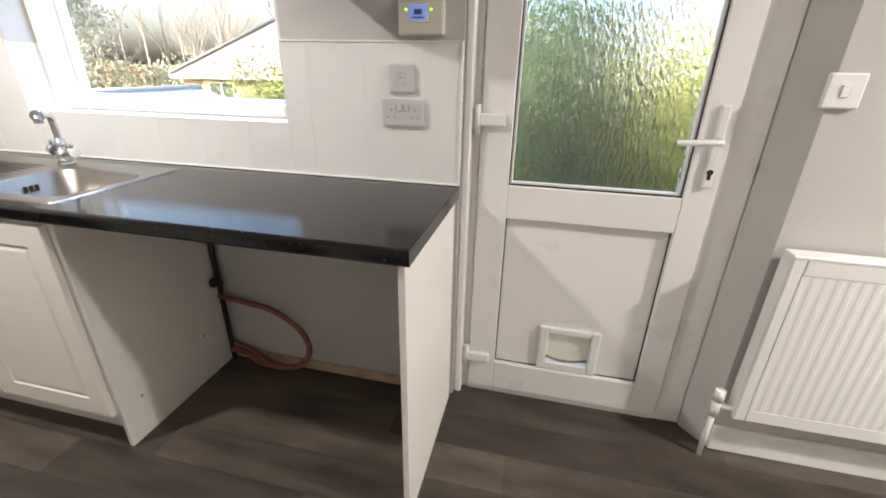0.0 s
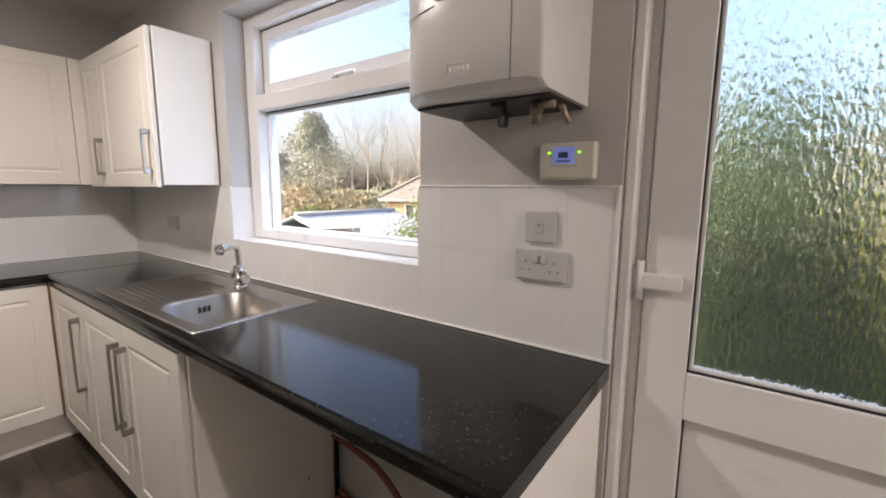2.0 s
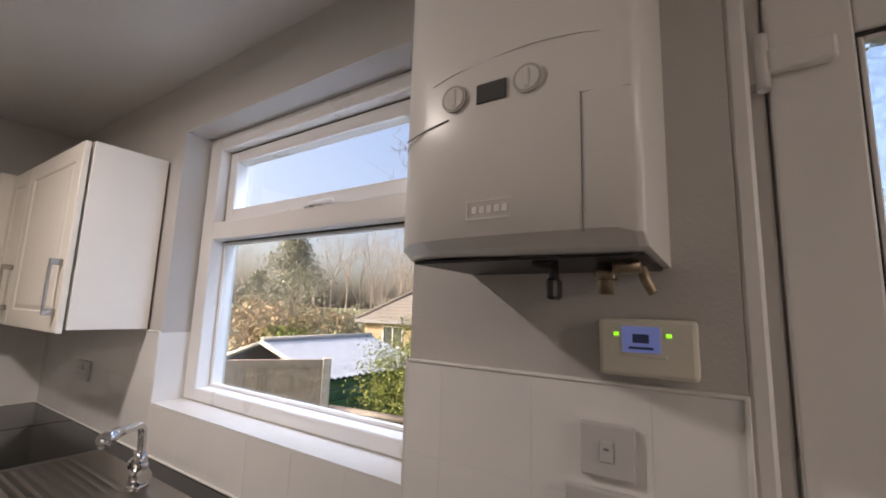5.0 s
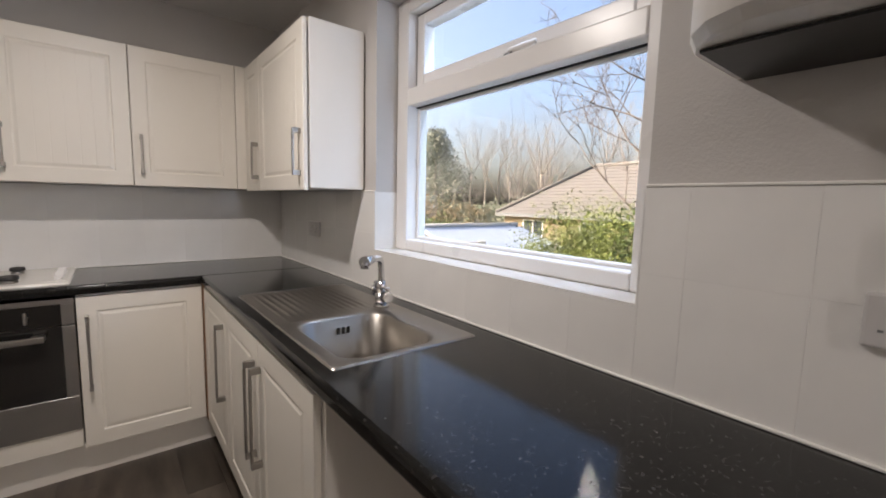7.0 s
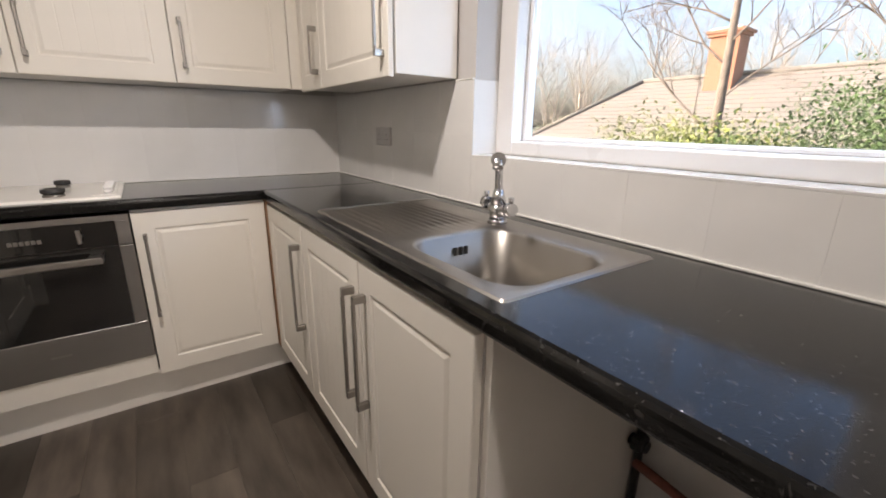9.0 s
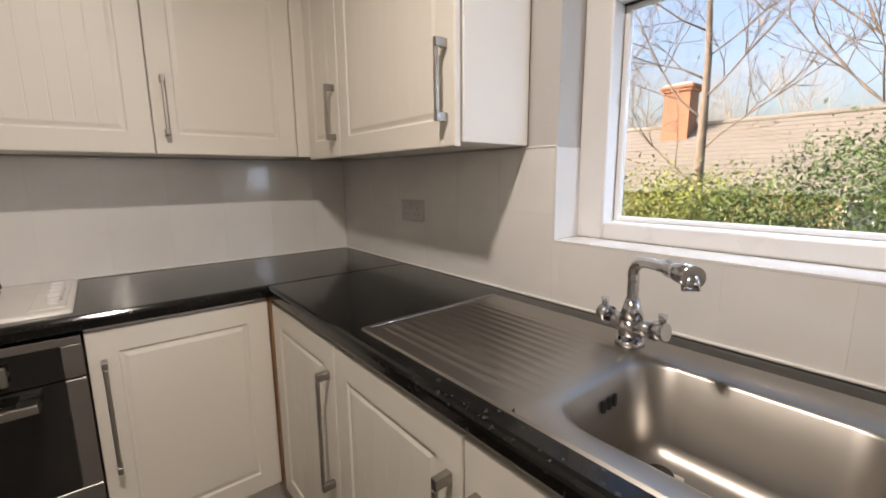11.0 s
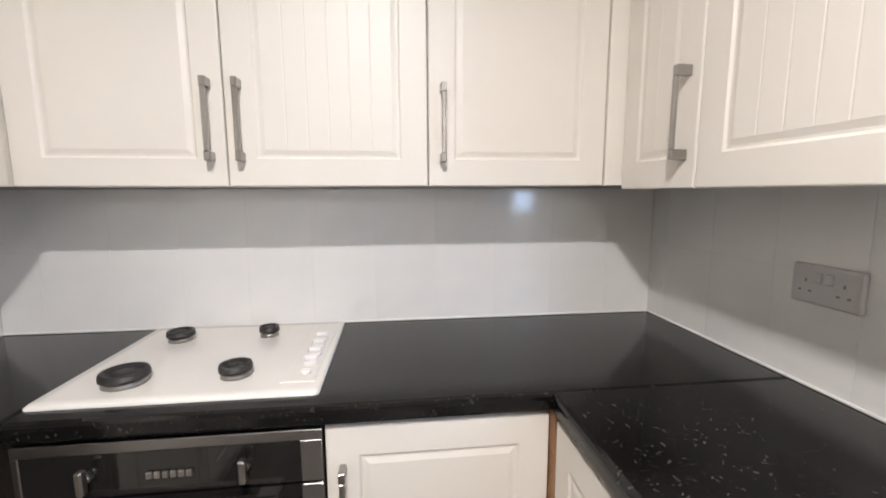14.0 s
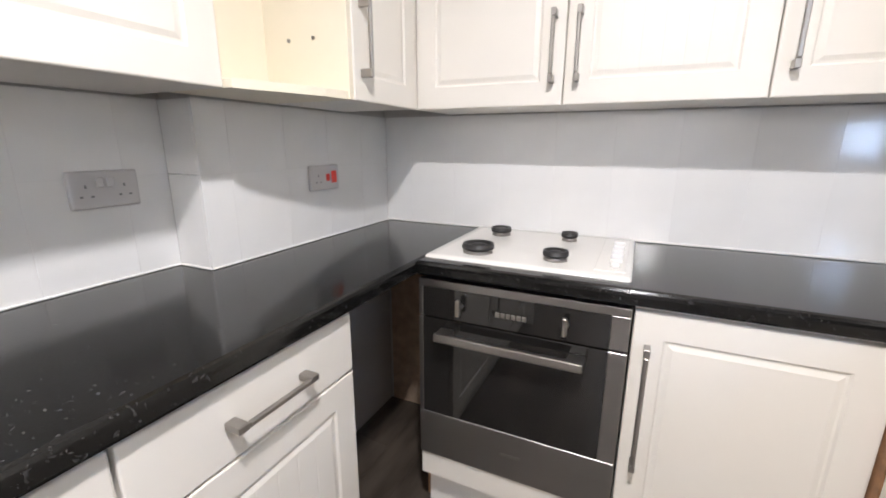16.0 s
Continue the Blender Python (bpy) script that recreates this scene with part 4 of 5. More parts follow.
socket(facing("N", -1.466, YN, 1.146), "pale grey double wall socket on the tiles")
socket(facing("N", -1.470, YN, 1.249), "pale grey square fused spur switch on the tiles", 0.086, 0.086, "spur")
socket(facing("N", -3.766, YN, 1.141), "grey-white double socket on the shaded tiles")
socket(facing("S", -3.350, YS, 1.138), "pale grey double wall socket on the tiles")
socket(facing("S", -3.963, YP, 1.128), "pale grey cooker switch with red rockers", kind="cooker")
socket(facing("N", -0.280, YE, 1.246), "white single light switch on the wall", 0.086, 0.086, "single", PLASTIC)

th = thing("thermostat", (-1.404, PN, 1.417), "cream heating programmer with lit blue display", "thermostat")
b = bmesh.new()
bx(b, -1.477, -1.333, PN - 0.028, PN, 1.372, 1.464, 0.007, 2)
ob("case", b, OLDPLASTIC, th)
ob("display", box(-1.440, -1.384, PN - 0.0295, PN - 0.0275, 1.411, 1.452), LCD, th)
b = bmesh.new()
bx(b, -1.430, -1.394, PN - 0.0302, PN - 0.0294, 1.416, 1.420)
bx(b, -1.424, -1.400, PN - 0.0302, PN - 0.0294, 1.426, 1.440)
ob("figures", b, LCDINK, th)
for x in (-1.449, -1.372):
    b = bmesh.new()
    bx(b, x - 0.004, x + 0.004, PN - 0.030, PN - 0.0275, 1.436, 1.442, 0.001)
    ob("indicator", b, GREENLED, th)
b = bmesh.new()
for x0 in (-1.470, -1.368):
    for z in (1.432, 1.445):
        bx(b, x0, x0 + 0.022, PN - 0.0287, PN - 0.0278, z, z + 0.001)
bx(b, -1.442, -1.375, PN - 0.0305, PN - 0.0275, 1.404, 1.409, 0.001)
ob("button", b, OLDPLASTIC, th)

# ---- radiator ----
ra = thing("radiator", (0.2, 2.50, 0.2), "white ribbed panel radiator on the wall", "radiator")
RX0, RX1, RZ0, RZ1, RY = -0.286, 0.71, 0.205, 0.815, 2.478
bm = bmesh.new()
prev = None
cnt = 30
prof = []
for i in range(cnt):
    x = RX0 + 0.035 + (RX1 - RX0 - 0.07) * i / cnt
    p = (RX1 - RX0 - 0.07) / cnt
    prof += [(x, RY), (x + p * 0.30, RY), (x + p * 0.50, RY + 0.0013), (x + p * 0.78, RY + 0.0013)]
prof.append((RX1 - 0.035, RY))
lo = [bm.verts.new((x, y, RZ0 + 0.05)) for x, y in prof]
hi = [bm.verts.new((x, y, RZ1 - 0.06)) for x, y in prof]
for i in range(len(prof) - 1):
    bm.faces.new((lo[i], lo[i + 1], hi[i + 1], hi[i]))
for x0, x1, z0, z1 in ((RX0, RX0 + 0.036, RZ0, RZ1 - 0.01), (RX1 - 0.036, RX1, RZ0, RZ1 - 0.01), (RX0 + 0.035, RX1 - 0.035, RZ0, RZ0 + 0.052), (RX0 + 0.035, RX1 - 0.035, RZ1 - 0.062, RZ1 - 0.01)):
    bx(bm, x0, x1, RY, RY + 0.018, z0, z1, 0.004)
ob("panel", bm, RAD, ra)
b = bmesh.new()
bx(b, RX0 - 0.003, RX1 + 0.003, RY - 0.002, YE - 0.022, RZ1 - 0.012, RZ1, 0.003)
bx(b, RX0 - 0.003, RX0 - 0.0005, RY + 0.004, YE - 0.022, RZ0 + 0.02, RZ1 - 0.012)
ob("casing", b, RAD, ra)
ob("bracket", box(RX0 + 0.12, RX0 + 0.15, RY + 0.018, YE, 0.3, 0.7), RAD, ra)
b = bmesh.new()
cyl(b, (-0.335, 2.505, 0.0), (-0.335, 2.505, 0.20), 0.0095, n=12)
cyl(b, (-0.335, 2.505, 0.19), (-0.335, 2.505, 0.255), 0.015, 0.015, 14)
cyl(b, (-0.335, 2.505, 0.255), (-0.335, 2.505, 0.30), 0.018, 0.016, 14)
cyl(b, (-0.335, 2.505, 0.235), (RX0 + 0.01, 2.497, 0.235), 0.011, n=12)
ob("valve", b, RAD, ra, label="white radiator valve and pipe")

# ---- ceiling lamp ----
for L in (LAMP, LAMP2):
    la = thing("ceiling_lamp", (L[0], L[1], CEILZ), "plain round white ceiling lamp fitting", "lamp", "ceiling lamps")
    b = bmesh.new()
    cyl(b, (L[0], L[1], CEILZ), (L[0], L[1], CEILZ - 0.012), 0.045, 0.04, 20)
    cyl(b, (L[0], L[1], CEILZ - 0.012), (L[0], L[1], L[2] + 0.004), 0.058, 0.064, 24)
    ob("holder", b, PLASTIC, la)

# ---- outside ----
b = bmesh.new()
xs3 = list(np.linspace(-120, 90, 43))
ys3 = [-300.0, -60.0, -10.0, 2.0, 4.0, 6.0, 9.0, 13.0, 18.0, 26.0, 40.0, 80.0, 200.0, 600.0]
gz = lambda y: -0.75 - 0.95 * min(1, max(0, (y - 3) / 14))
grid = [[b.verts.new((x * (1 if abs(y) < 100 else 6), y, gz(y) + 0.05 * noise.noise((x * 0.3, y * 0.3, 0)))) for x in xs3] for y in ys3]
for r0, r1 in zip(grid, grid[1:]):
    for i in range(len(xs3) - 1):
        b.faces.new((r0[i], r0[i + 1], r1[i + 1], r1[i]))
ob("ground", b, LAWN, label="rough winter lawn sloping away", category="lawn", kind="structure")


def leaves(bm, n_, where, size, rnd):
    for _ in range(n_):
        c = where(rnd)
        d = Vector((rnd.gauss(0, 1), rnd.gauss(0, 1), rnd.gauss(0, 1))).normalized()
        s = d.cross(Vector((rnd.gauss(0, 1), rnd.gauss(0, 1), rnd.gauss(0, 1)))).normalized()
        L = size * rnd.uniform(0.6, 1.3)
        bm.faces.new([bm.verts.new(c + v) for v in (-d * L, s * L * 0.45, d * L, -s * L * 0.45)])


def branches(bm, p, d, length, r, depth, rnd, tips, spread=0.55, up=0.12, kids=3, height_=0):
    pts, rad = [p], [r]
    q, dd = p, d
    k = 4
    for i in range(k):
        wob = 0.03 if r > 0.045 else 0.13
        dd = (dd + Vector((rnd.gauss(0, wob), rnd.gauss(0, wob), rnd.gauss(0, 0.08) + up * 0.3))).normalized()
        q = q + dd * length / k
        pts.append(q)
        rad.append(r * (1 - 0.5 * (i + 1) / k))
    tube(bm, pts, rad, 5 if depth > 1 else 3)
    tips.append(q)
    if depth == 0:
        return
    for j in range(kids + (1 if depth > 2 else 0)):
        i = rnd.choice((1, 2, 3, 4))
        dv = (dd + Vector((rnd.gauss(0, spread), rnd.gauss(0, spread), rnd.gauss(0.1, spread * 0.6)))).normalized()
        branches(bm, pts[i], dv, length * rnd.uniform(0.5, 0.8), rad[i] * (0.62 if r < 0.05 or height_ > 10 else 0.42), depth - 1, rnd, tips, spread, up, kids, height_)


def bare_tree(loc, height, r, seed, label, m=BARK, depth=4, spread=0.5, part=0.5, kids=3):
    rnd = random.Random(seed)
    e = thing("bare_tree", loc, label, "tree", "bare trees")
    bm, tips = bmesh.new(), []
    branches(bm, Vector(loc), Vector((0.02, 0, 1)), height * part, r, depth, rnd, tips, spread, 0.25, kids, height)
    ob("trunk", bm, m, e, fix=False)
    return e


far = [bare_tree((-24, 30, -1.7), 11, 0.11, s, "leafless tall tree in the distance", depth=5) for s in (3, 7, 11)]
rnd = random.Random(5)
spots = [(-40, 27), (-34, 31), (-30, 34), (-27, 36), (-21, 35), (-17.5, 33), (-14, 36), (-10, 38), (-5, 36), (1, 38), (-37, 36), (-31, 40), (-23, 42), (-44, 33), (-36, 29), (-32, 33), (-28.5, 31), (-25, 38), (-19, 38), (-15.5, 40), (-12, 34), (-7.5, 34), (-2, 40), (-38, 32), (-20, 31.5), (-47, 28)]
for i, (x, y) in enumerate(spots):
    s = rnd.uniform(0.8, 1.2)
    c = copy_thing(far[i % 3], Matrix.Translation((x, y, -1.7)) @ Matrix.Rotation(rnd.uniform(0, 6), 4, "Z"))
    c.scale = (s, s, s)


def garden_tree(loc, height, r, lean, limbs, seed, label, leaf):
    """Upright stem with arching limbs at set heights; limbs: (height, bearing in degrees, reach)."""
    rnd = random.Random(seed)
    e = thing("bare_tree", loc, label, "tree", "garden trees")
    base = Vector(loc)
    bm, tips = bmesh.new(), []
    stem = [base + Vector((lean[0] * f + rnd.gauss(0, 0.02), lean[1] * f, height * f)) for f in (0, 0.12, 0.25, 0.38, 0.5, 0.65, 0.8, 1.0)]
    tube(bm, stem, [r * (1 - 0.8 * i / 7) for i in range(8)], 8)

    def twig(p, d, length, rad, level):
        pts, q = [p], p
        for _ in range(4):
            d = (d + Vector((rnd.gauss(0, 0.16), rnd.gauss(0, 0.16), rnd.gauss(0.05, 0.12)))).normalized()
            q = q + d * length / 4
            pts.append(q)
        tube(bm, pts, [rad, rad * 0.85, rad * 0.7, rad * 0.55, rad * 0.4], 4)
        tips.append(q)
        if level:
            for k in (1, 2, 2, 3, 4):
                side = (d + Vector((rnd.gauss(0, 0.6), rnd.gauss(0, 0.6), rnd.gauss(0.15, 0.5)))).normalized()
                twig(pts[k], side, length * rnd.uniform(0.4, 0.65), rad * 0.55, level - 1)
    for z, bearing, reach in limbs:
        f = z / height
        p = base + Vector((lean[0] * f, lean[1] * f, z))
        a = radians(bearing)
        twig(p, Vector((math.cos(a), math.sin(a) * 0.7, 0.75)).normalized(), reach, 0.026 - 0.012 * f, 3)
    ob("trunk", bm, PALEBARK, e, fix=False)
    bm = bmesh.new()
    leaves(bm, leaf, lambda q: q.choice(tips) + Vector((q.gauss(0, 0.1), q.gauss(0, 0.1), q.gauss(0, 0.1))), 0.035, rnd)
    ob("leaf_crown", bm, RUST, e, kind="stuff", fix=False)


garden_tree((-4.98, 9.1, -1.25), 6.6, 0.115, (-0.22, 0.0), [(2.3, 165, 2.2), (2.9, 20, 1.5), (3.4, 185, 2.4), (3.7, 340, 1.6), (4.0, 150, 1.8), (4.3, 30, 1.7), (4.7, 200, 1.6), (5.1, 10, 1.4), (5.6, 140, 1.3), (6.0, 300, 1.1)], 21, "slim pale-barked bare tree beyond the hedge", 60)
garden_tree((-2.3, 8.4, -1.2), 5.6, 0.07, (0.1, 0.0), [(2.6, 170, 2.1), (3.2, 190, 2.4), (3.6, 20, 1.5), (4.0, 160, 2.2), (4.4, 205, 1.9), (4.8, 340, 1.2), (5.2, 175, 1.4)], 34, "thin bare tree with a few dry leaves", 200)


def conifer(loc, h, w, seed, label):
    rnd = random.Random(seed)
    e = thing("conifer_tree", loc, label, "tree")
    bm = bmesh.new()
    cyl(bm, loc, (loc[0], loc[1], loc[2] + h * 0.95), 0.2, 0.03, 8)
    ob("trunk", bm, BARK, e)
    bm = bmesh.new()
    clumps = []
    for _ in range(260):
        f = rnd.random() ** 0.7
        a = rnd.uniform(0, 6.28)
        rr = w * (1 - f) ** 0.85 * rnd.uniform(0.35, 1.2)
        clumps.append((Vector((loc[0] + rr * math.cos(a), loc[1] + rr * math.sin(a), loc[2] + 0.3 + f * (h - 0.3))), 0.12 + 0.22 * w * (1 - f * 0.7) * 0.6))

    def where(q):
        c, s = q.choice(clumps)
        return c + Vector((q.gauss(0, s), q.gauss(0, s), q.gauss(0, s * 0.7) - 0.1))
    leaves(bm, 9000, where, 0.11, rnd)
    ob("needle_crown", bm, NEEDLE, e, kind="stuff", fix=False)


conifer((-25.5, 20.0, -1.7), 8.0, 4.2, 4, "tall dark green conifer in a far garden")
conifer((-31.0, 21.0, -1.7), 5.6, 2.2, 9, "smaller green conifer in a far garden")


def shrub(name, loc, size, n_, leafsize, m, seed, label, category="bush", stems=8):
    rnd = random.Random(seed)
    e = thing(name, loc, label, category)
    bm = bmesh.new()
    ends = []
    for _ in range(stems):
        p = Vector(loc) + Vector((rnd.uniform(-0.45, 0.45) * size[0] * 1.6, rnd.uniform(-0.3, 0.3) * size[1], 0))
        q = p + Vector((rnd.gauss(0, 0.15), rnd.gauss(0, 0.15), size[2] * rnd.uniform(0.55, 0.9)))
        tube(bm, [p, (p + q) / 2 + Vector((rnd.gauss(0, 0.08), rnd.gauss(0, 0.08), 0)), q], [0.02, 0.014, 0.006], 4)
        ends += [q, (p + 2 * q) / 3]
    ob("stem", bm, BARK, e, kind="stuff", fix=False)
    clumps = []
    for _ in range(300):
        u, v, t = rnd.uniform(-1, 1), rnd.uniform(-1, 1), rnd.random() ** 0.8
        edge = math.sqrt(max(0.05, 1 - 0.45 * u * u))
        clumps.append(Vector((loc[0] + u * size[0], loc[1] + v * size[1], loc[2] + t * size[2] * edge * rnd.uniform(0.8, 1.05))))
    bm = bmesh.new()
    s = 0.055 * (size[2] + size[1])

    def where(q):
        return q.choice(clumps) + Vector((q.gauss(0, s), q.gauss(0, s), q.gauss(0, s)))
    leaves(bm, n_, where, leafsize, rnd)
    ob("leaf_crown", bm, m, e, kind="stuff", fix=False)


shrub("hedge", (-4.6, 7.3, -1.1), (1.35, 0.7, 2.35), 60000, 0.024, (LEAFY), 1, "yellow-green sunlit hedge behind the fence", "hedge", 14)
shrub("hedge", (-2.4, 7.1, -1.1), (1.6, 0.7, 2.7), 72000, 0.024, LEAF, 2, "glossy green laurel hedge", "hedge", 14)
shrub("hedge", (-1.25, 6.4, -1.1), (0.55, 0.6, 3.3), 12000, 0.042, LEAF, 3, "dark green tall laurel by the door", "hedge", 10)
shrub("bush", (-0.82, 5.2, -1.0), (0.42, 0.4, 3.1), 13000, 0.04, DARKLEAF, 7, "dark green upright evergreen bush", "bush", 10)
shrub("bush", (0.6, 6.2, -1.0), (0.65, 0.5, 2.5), 9000, 0.045, SUNLEAF, 8, "yellow-green leafy garden shrub", "bush", 10)
shrub("bush", (1.6, 7.4, -1.1), (1.5, 0.6, 2.6), 6000, 0.07, SUNLEAF, 6, "yellow-green leafy garden bush", "bush", 10)
shrub("bush", (-17.5, 14.0, -1.6), (1.3, 0.8, 2.2), 2500, 0.10, LEAFY, 12, "yellow-green bush near the shed", "bush")
shrub("bush", (-13.3, 13.0, -1.6), (0.9, 0.8, 1.9), 2000, 0.10, LEAFY, 13, "yellow-green bush near the shed", "bush")
shrub("bush", (-19.8, 14.5, -1.6), (2.2, 1.2, 3.2), 3500, 0.11, RUST, 14, "rust-brown bare winter shrub", "bush", 24)
shrub("bush", (-28, 19.5, -1.7), (3.0, 1.2, 3.6), 3500, 0.14, RUST, 15, "orange-brown hedge in the distance", "bush", 24)

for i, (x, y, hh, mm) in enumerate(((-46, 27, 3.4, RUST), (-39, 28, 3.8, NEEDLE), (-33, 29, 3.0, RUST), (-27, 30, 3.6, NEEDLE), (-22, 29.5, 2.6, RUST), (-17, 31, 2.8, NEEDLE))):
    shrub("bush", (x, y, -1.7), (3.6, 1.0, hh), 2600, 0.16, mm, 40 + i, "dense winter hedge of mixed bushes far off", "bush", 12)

# bungalow
ho = thing("house", (-8, 24.7, -1.7), "buff brick bungalow with tiled hip roof and chimney", "house")
HX0, HX1, HYF, HYB, EZ, RZ = -19.2, 8.0, 20.6, 28.8, 0.75, 3.68
ob("wall", box(HX0, HX1, HYF, HYB, -1.8, EZ), YELLOWBRICK, ho)
b = bmesh.new()
o_ = 0.4
ev = [b.verts.new(c) for c in ((HX0 - o_, HYF - o_, EZ), (HX1 + o_, HYF - o_, EZ), (HX1 + o_, HYB + o_, EZ), (HX0 - o_, HYB + o_, EZ))]
rd = [b.verts.new((HX0 + 3.4, 24.7, RZ)), b.verts.new((HX1 - 3.4, 24.7, RZ))]
for f in ((ev[0], ev[1], rd[1], rd[0]), (ev[2], ev[3], rd[0], rd[1]), (ev[3], ev[0], rd[0]), (ev[1], ev[2], rd[1]), (ev[3], ev[2], ev[1], ev[0])):
    b.faces.new(f)
ob("roof", b, ROOF, ho)
b = bmesh.new()
for i in range(1, 15):
    t = i / 15
    y, z = HYF - o_ + t * (24.7 - HYF + o_), EZ + t * (RZ - EZ)
    bx(b, HX0 - o_ + t * 3.8, HX1 + o_ - t * 3.8, y - 0.03, y + 0.03, z - 0.02, z + 0.008)
ob("roof_course", b, ROOF, ho)
b = tube(bmesh.new(), [(HX0 - o_, HYF - o_, EZ + 0.05), (HX0 + 3.4, 24.7, RZ + 0.05)], 0.11, 6)
tube(b, [(HX0 + 3.4, 24.7, RZ + 0.05), (HX1 - 3.4, 24.7, RZ + 0.05)], 0.11, 6)
ob("ridge_tile", b, ROOF, ho)
ob("gutter", box(HX0 - o_, HX1 + o_, HYF - o_ - 0.08, HYF - o_ + 0.02, EZ - 0.16, EZ + 0.02), GREYPLASTIC, ho)
for x in (-17.0, -13.2, -9.0, -4.0, 1.0):
    b = bmesh.new()
    for x0, x1, z0, z1 in ((x - 0.75, x - 0.67, -0.75, 0.45), (x + 0.67, x + 0.75, -0.75, 0.45), (x - 0.67, x + 0.67, 0.37, 0.45), (x - 0.67, x + 0.67, -0.75, -0.66), (x - 0.04, x + 0.04, -0.66, 0.37)):
        bx(b, x0, x1, HYF - 0.05, HYF + 0.02, z0, z1)
    wf = ob("window", b, UPVC, ho)
    ob("pane", box(x - 0.67, x + 0.67, HYF - 0.015, HYF + 0.01, -0.66, 0.37), WINDARK, wf)
b = bmesh.new()
bx(b, -12.15, -10.95, 23.6, 24.6, 2.6, 5.25)
bx(b, -12.25, -10.85, 23.5, 24.7, 5.25, 5.5)
bx(b, -12.32, -10.78, 23.43, 24.77, 5.38, 5.5)
ob("chimney", b, BRICK, ho)
ob("chimney_cap", box(-12.2, -10.9, 23.55, 24.65, 5.5, 5.6, bev=0.03), CONCRETE, ho)

# shed with corrugated roof
sh = thing("shed", (-8.3, 7.8, -1.1), "green boarded shed with a corrugated metal roof", "shed")
SX_0, SX_1, SY_0, SY_1, SE, SR = -9.95, -6.75, 6.7, 9.3, 0.30, 0.80
b = bmesh.new()
nb = 9
for i in range(nb):
    z0 = -1.2 + (SE + 1.15) * i / nb
    z1 = z0 + (SE + 1.15) / nb
    bx(b, SX_1 - 0.03, SX_1 + 0.012, SY_0, SY_1, z0, z1 - 0.012)
    bx(b, SX_0, SX_1, SY_0 - 0.012, SY_0 + 0.03, z0, z1 - 0.012)
bx(b, SX_0, SX_0 + 0.03, SY_0 + 0.03, SY_1, -1.2, SE)
bx(b, SX_0, SX_1 - 0.03, SY_1 - 0.03, SY_1, -1.2, SE)
ob("wall", b, GREENWOOD, sh)
b = bmesh.new()
for v in ([(SX_0, SY_0 - 0.01, SE - 0.05), (SX_1, SY_0 - 0.01, SE - 0.05), ((SX_0 + SX_1) / 2, SY_0 - 0.01, SR - 0.04)],):
    f = b.faces.new([b.verts.new(c) for c in v])
    bmesh.ops.solidify(b, geom=[f], thickness=0.03)
ob("gable", b, CONCRETE, sh)
b = bmesh.new()
xm = (SX_0 + SX_1) / 2
for s, xe in ((-1, SX_0 - 0.12), (1, SX_1 + 0.12)):
    kk = 44
    a_, c_ = [], []
    for i in range(kk * 2 + 1):
        y = SY_0 - 0.15 + (SY_1 - SY_0 + 0.3) * i / (kk * 2)
        dz = 0.016 * math.sin(math.pi * i * 0.5)
        a_.append(b.verts.new((xm, y, SR + dz)))
        c_.append(b.verts.new((xe, y, SE + dz)))
    for i in range(kk * 2):
        b.faces.new((a_[i], a_[i + 1], c_[i + 1], c_[i]))
ob("roof", b, METALROOF, sh, fix=False)
b = bmesh.new()
for xe in (SX_0 - 0.12, SX_1 + 0.12):
    tube(b, [(xm, SY_0 - 0.16, SR - 0.03), (xe, SY_0 - 0.16, SE - 0.03)], 0.035, 6)
tube(b, [(xm, SY_0 - 0.15, SR + 0.02), (xm, SY_1 + 0.15, SR + 0.02)], 0.05, 6)
ob("barge_board", b, CONCRETE, sh)

# fence: panels of upright boards between concrete posts
P0, FD = Vector((-5.75, 5.80, 0)), Vector((-0.62, -0.785, 0)).normalized()
for i in range(3):
    p = P0 + FD * 1.9 * i
    e = thing("garden_fence", (p.x, p.y, -1.0), "weathered wooden fence panel of upright boards", "fence", "fence panels")
    pf = lambda c: p + FD * c
    for k in range(13):
        c = pf(0.11 + k * 0.135)
        b = box(-0.0665, 0.0665, -0.012 + 0.008 * (k % 2), 0.012 + 0.008 * (k % 2), -1.1, 0.66)
        b.transform(Matrix.Translation(c) @ Matrix.Rotation(math.atan2(FD.y, FD.x), 4, "Z"))
        ob("board", b, FENCE, e)
    b = box(0.04, 1.86, -0.04, 0.035, 0.66, 0.76)
    b.transform(Matrix.Translation(p) @ Matrix.Rotation(math.atan2(FD.y, FD.x), 4, "Z"))
    ob("rail", b, FENCE, e)
    b = box(-0.055, 0.055, -0.055, 0.055, -1.2, 0.78, bev=0.01)
    b.transform(Matrix.Translation(p) @ Matrix.Rotation(math.atan2(FD.y, FD.x), 4, "Z"))
    ob("fence_post", b, CONCRETE, label="grey concrete fence post", category="fence post", group="fence posts")
e = thing("low_fence", (-5.0, 6.2, -1.1), "low wooden fence running along the garden", "fence")
b = bmesh.new()
tube(b, [(-5.75, 5.9, 0.12), (-4.4, 5.99, 0.14)], 0.045, 4)
ob("rail", b, FENCE, e)
b = bmesh.new()
for k in range(9):
    x = -5.65 + k * 0.148
    bx(b, x, x + 0.135, 5.93 + 0.009 * k, 5.95 + 0.009 * k, -1.15, 0.10)
ob("boards", b, FENCE, e, kind="stuff")

# ---- wall tiles and planks ----
tile_meshes = {}


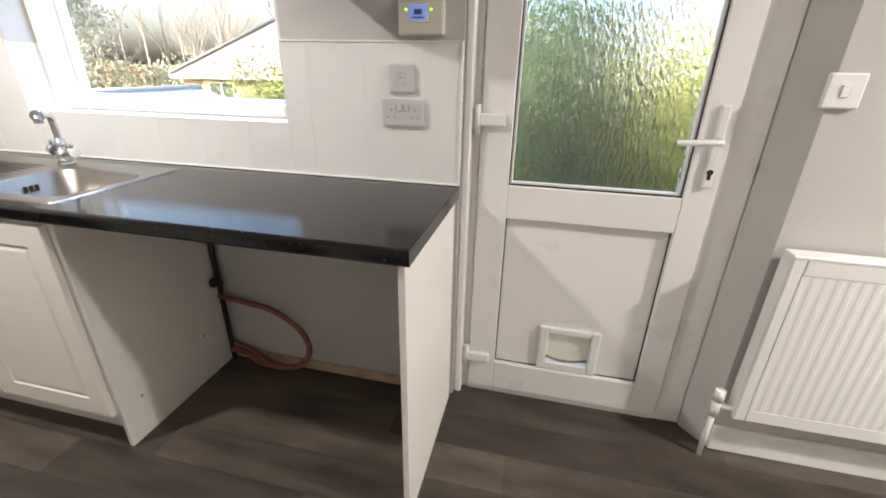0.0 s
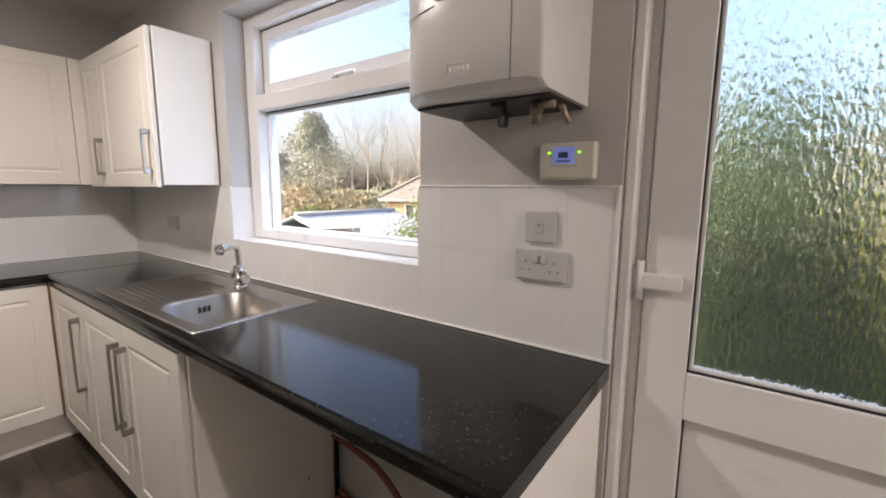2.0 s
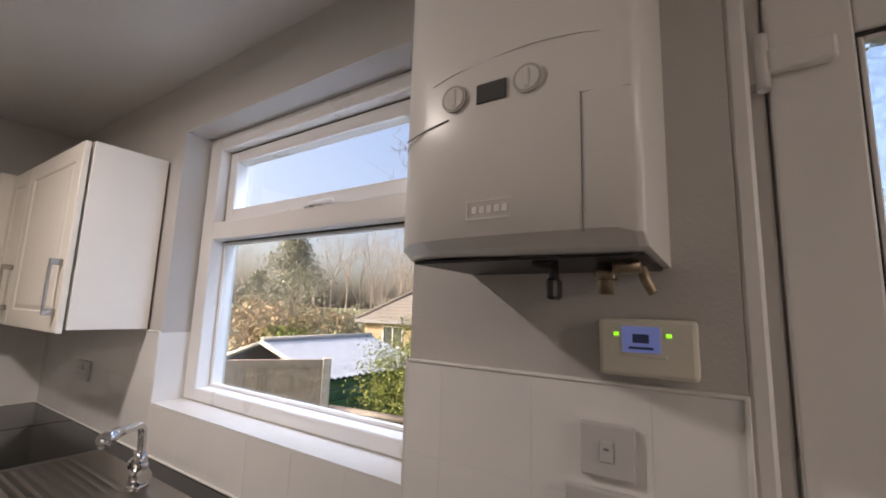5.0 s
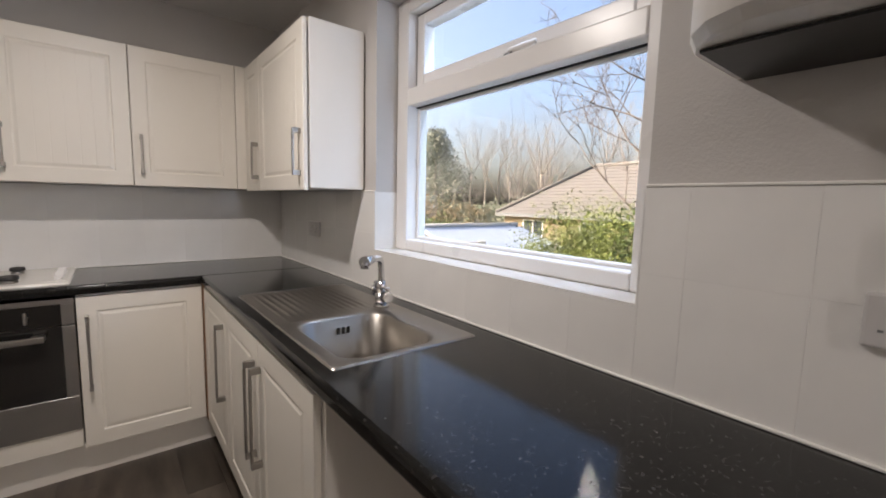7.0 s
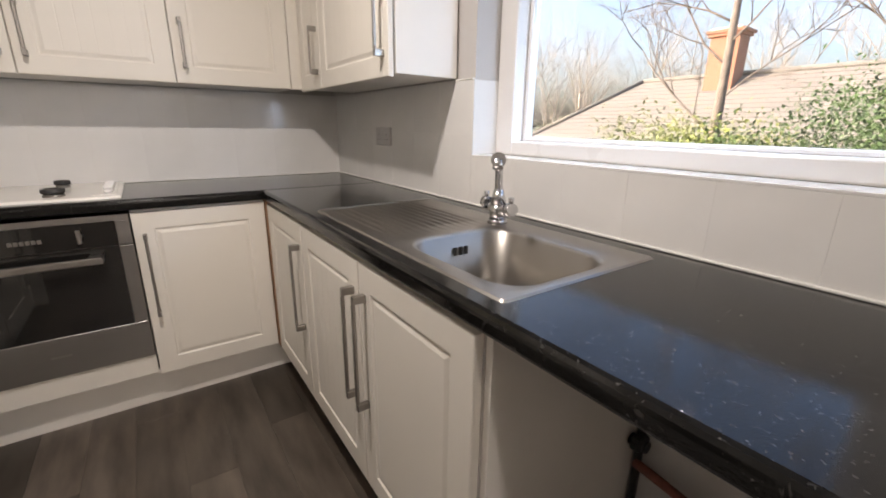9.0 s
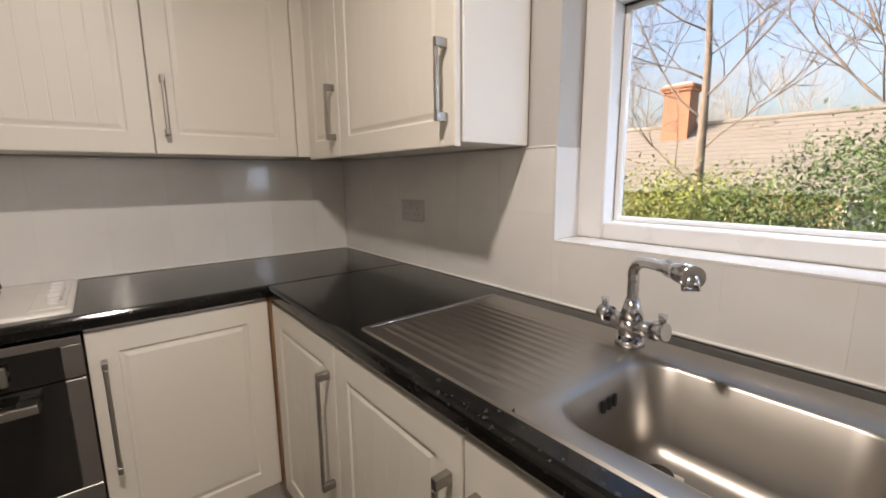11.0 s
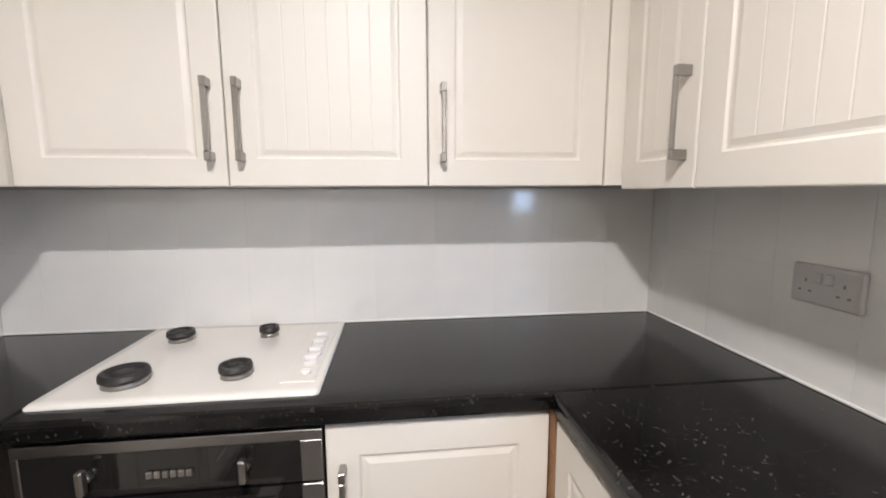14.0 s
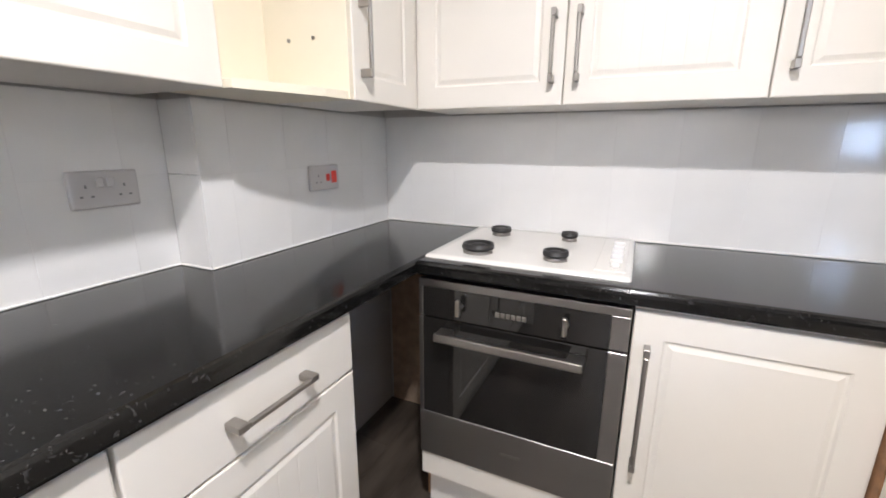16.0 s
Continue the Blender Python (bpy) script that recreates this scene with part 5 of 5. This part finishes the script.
def tile_piece(parent, side, x, y, z, w, h):
    key = (round(w, 3), round(h, 3))
    if key not in tile_meshes:
        bm = box(0.0004, w - 0.0004, 0, WT, 0.0004, h - 0.0004, bev=0.0004)
        bmesh.ops.recalc_face_normals(bm, faces=bm.faces)
        me = bpy.data.meshes.new("tile")
        bm.to_mesh(me)
        bm.free()
        me.materials.append(TILE)
        tile_meshes[key] = me
    o = new("tile", tile_meshes[key])
    o.parent = parent
    o.matrix_basis = facing(side, x, y, z) @ pose(0, 0, 0, random.uniform(-0.05, 0.05), 0, random.uniform(-0.05, 0.05))


def tiled(parent, side, a0, a1, at, rows3, start=None, holes=()):
    """Tiles from a0 to a1 along the wall's run; rows3: (z0, z1)."""
    step = 0.2
    cuts = [a0]
    c = a0 if start is None else start
    while c < a1 - 1e-6:
        if c > a0 + 0.02:
            cuts.append(c)
        c += step
    if a1 - cuts[-1] < 0.02:
        cuts.pop()
    cuts.append(a1)
    for c0, c1 in zip(cuts, cuts[1:]):
        for z0, z1 in rows3:
            pos = {"N": (c0, at), "W": (at, c0), "S": (-c0, at)}[side]
            tile_piece(parent, side, pos[0], pos[1], z0, c1 - c0, z1 - z0)


wallN, wallW, wallS, wallP = (bpy.data.objects[k] for k in ("wall_north", "wall_west", "wall_south", "wall_pier"))
R1, R2 = (ZT - 0.004, 1.164), (1.164, 1.352)
tiled(wallN, "N", XW, WX0, YN, (R1, R2), -4.30)
tiled(wallN, "N", WX0, WX1, YN, ((ZT - 0.004, WZ0 - 0.006),), -3.07)
tiled(wallN, "N", WX1, -1.283, YN, (R1, R2), -1.803)
tiled(wallW, "W", YP, YN, XW, (R1, R2), 0.41)
tiled(wallP, "S", -XP, -XW - 0.008, YP, (R1, R2), 3.60)
tiled(wallS, "S", 2.1, -XP, YS, (R1, R2), 2.2)
for z0, z1 in (R1, R2):
    o = new("tile", bpy.data.meshes.new("tile"))
    bm = box(XP - WT, XP, YS, YP - WT, z0 + 0.001, z1 - 0.001, bev=0.001)
    bmesh.ops.recalc_face_normals(bm, faces=bm.faces)
    bm.to_mesh(o.data)
    bm.free()
    o.data.materials.append(TILE)
    o.parent = wallP
# grout bed behind the tiles
b = bmesh.new()
for a in ((XW, WX0 - 0.001, YN + 0.0006, PN, ZT - 0.004, 1.352), (WX0, WX1, YN + 0.0006, PN, ZT - 0.004, WZ0 - 0.007), (WX1 + 0.001, -1.283, YN + 0.0006, PN, ZT - 0.004, 1.352), (XW - WT, XW - 0.0006, YP, YN, ZT - 0.004, 1.352), (XW, XP - 0.004, YP - WT, YP - 0.0006, ZT - 0.004, 1.352), (XP, -2.1, YS - WT, YS - 0.0006, ZT - 0.004, 1.352)):
    bx(b, *a)
ob("trim_grout", b, GROUT, label="pale grout between the wall tiles", category="grout", kind="structure")

PLW, PLL = 0.152, 0.914
y = YS - 0.01
row = 0
while y < PN + 0.12:
    x = XW + (0.0, 0.31, 0.62, 0.17, 0.48)[row % 5] - 0.914
    while x < XE:
        x0, x1 = max(x, XW), min(x + PLL, XE)
        if x1 - x0 > 0.02:
            bm = box(x0 + 0.0003, x1 - 0.0003, y + 0.0003, min(y + PLW, 2.74) - 0.0003, -0.003, 0.0, bev=0.0004)
            o = ob("plank", bm, PLANK, None)
            o.parent = FLOOR
        x += PLL
    y += PLW
    row += 1
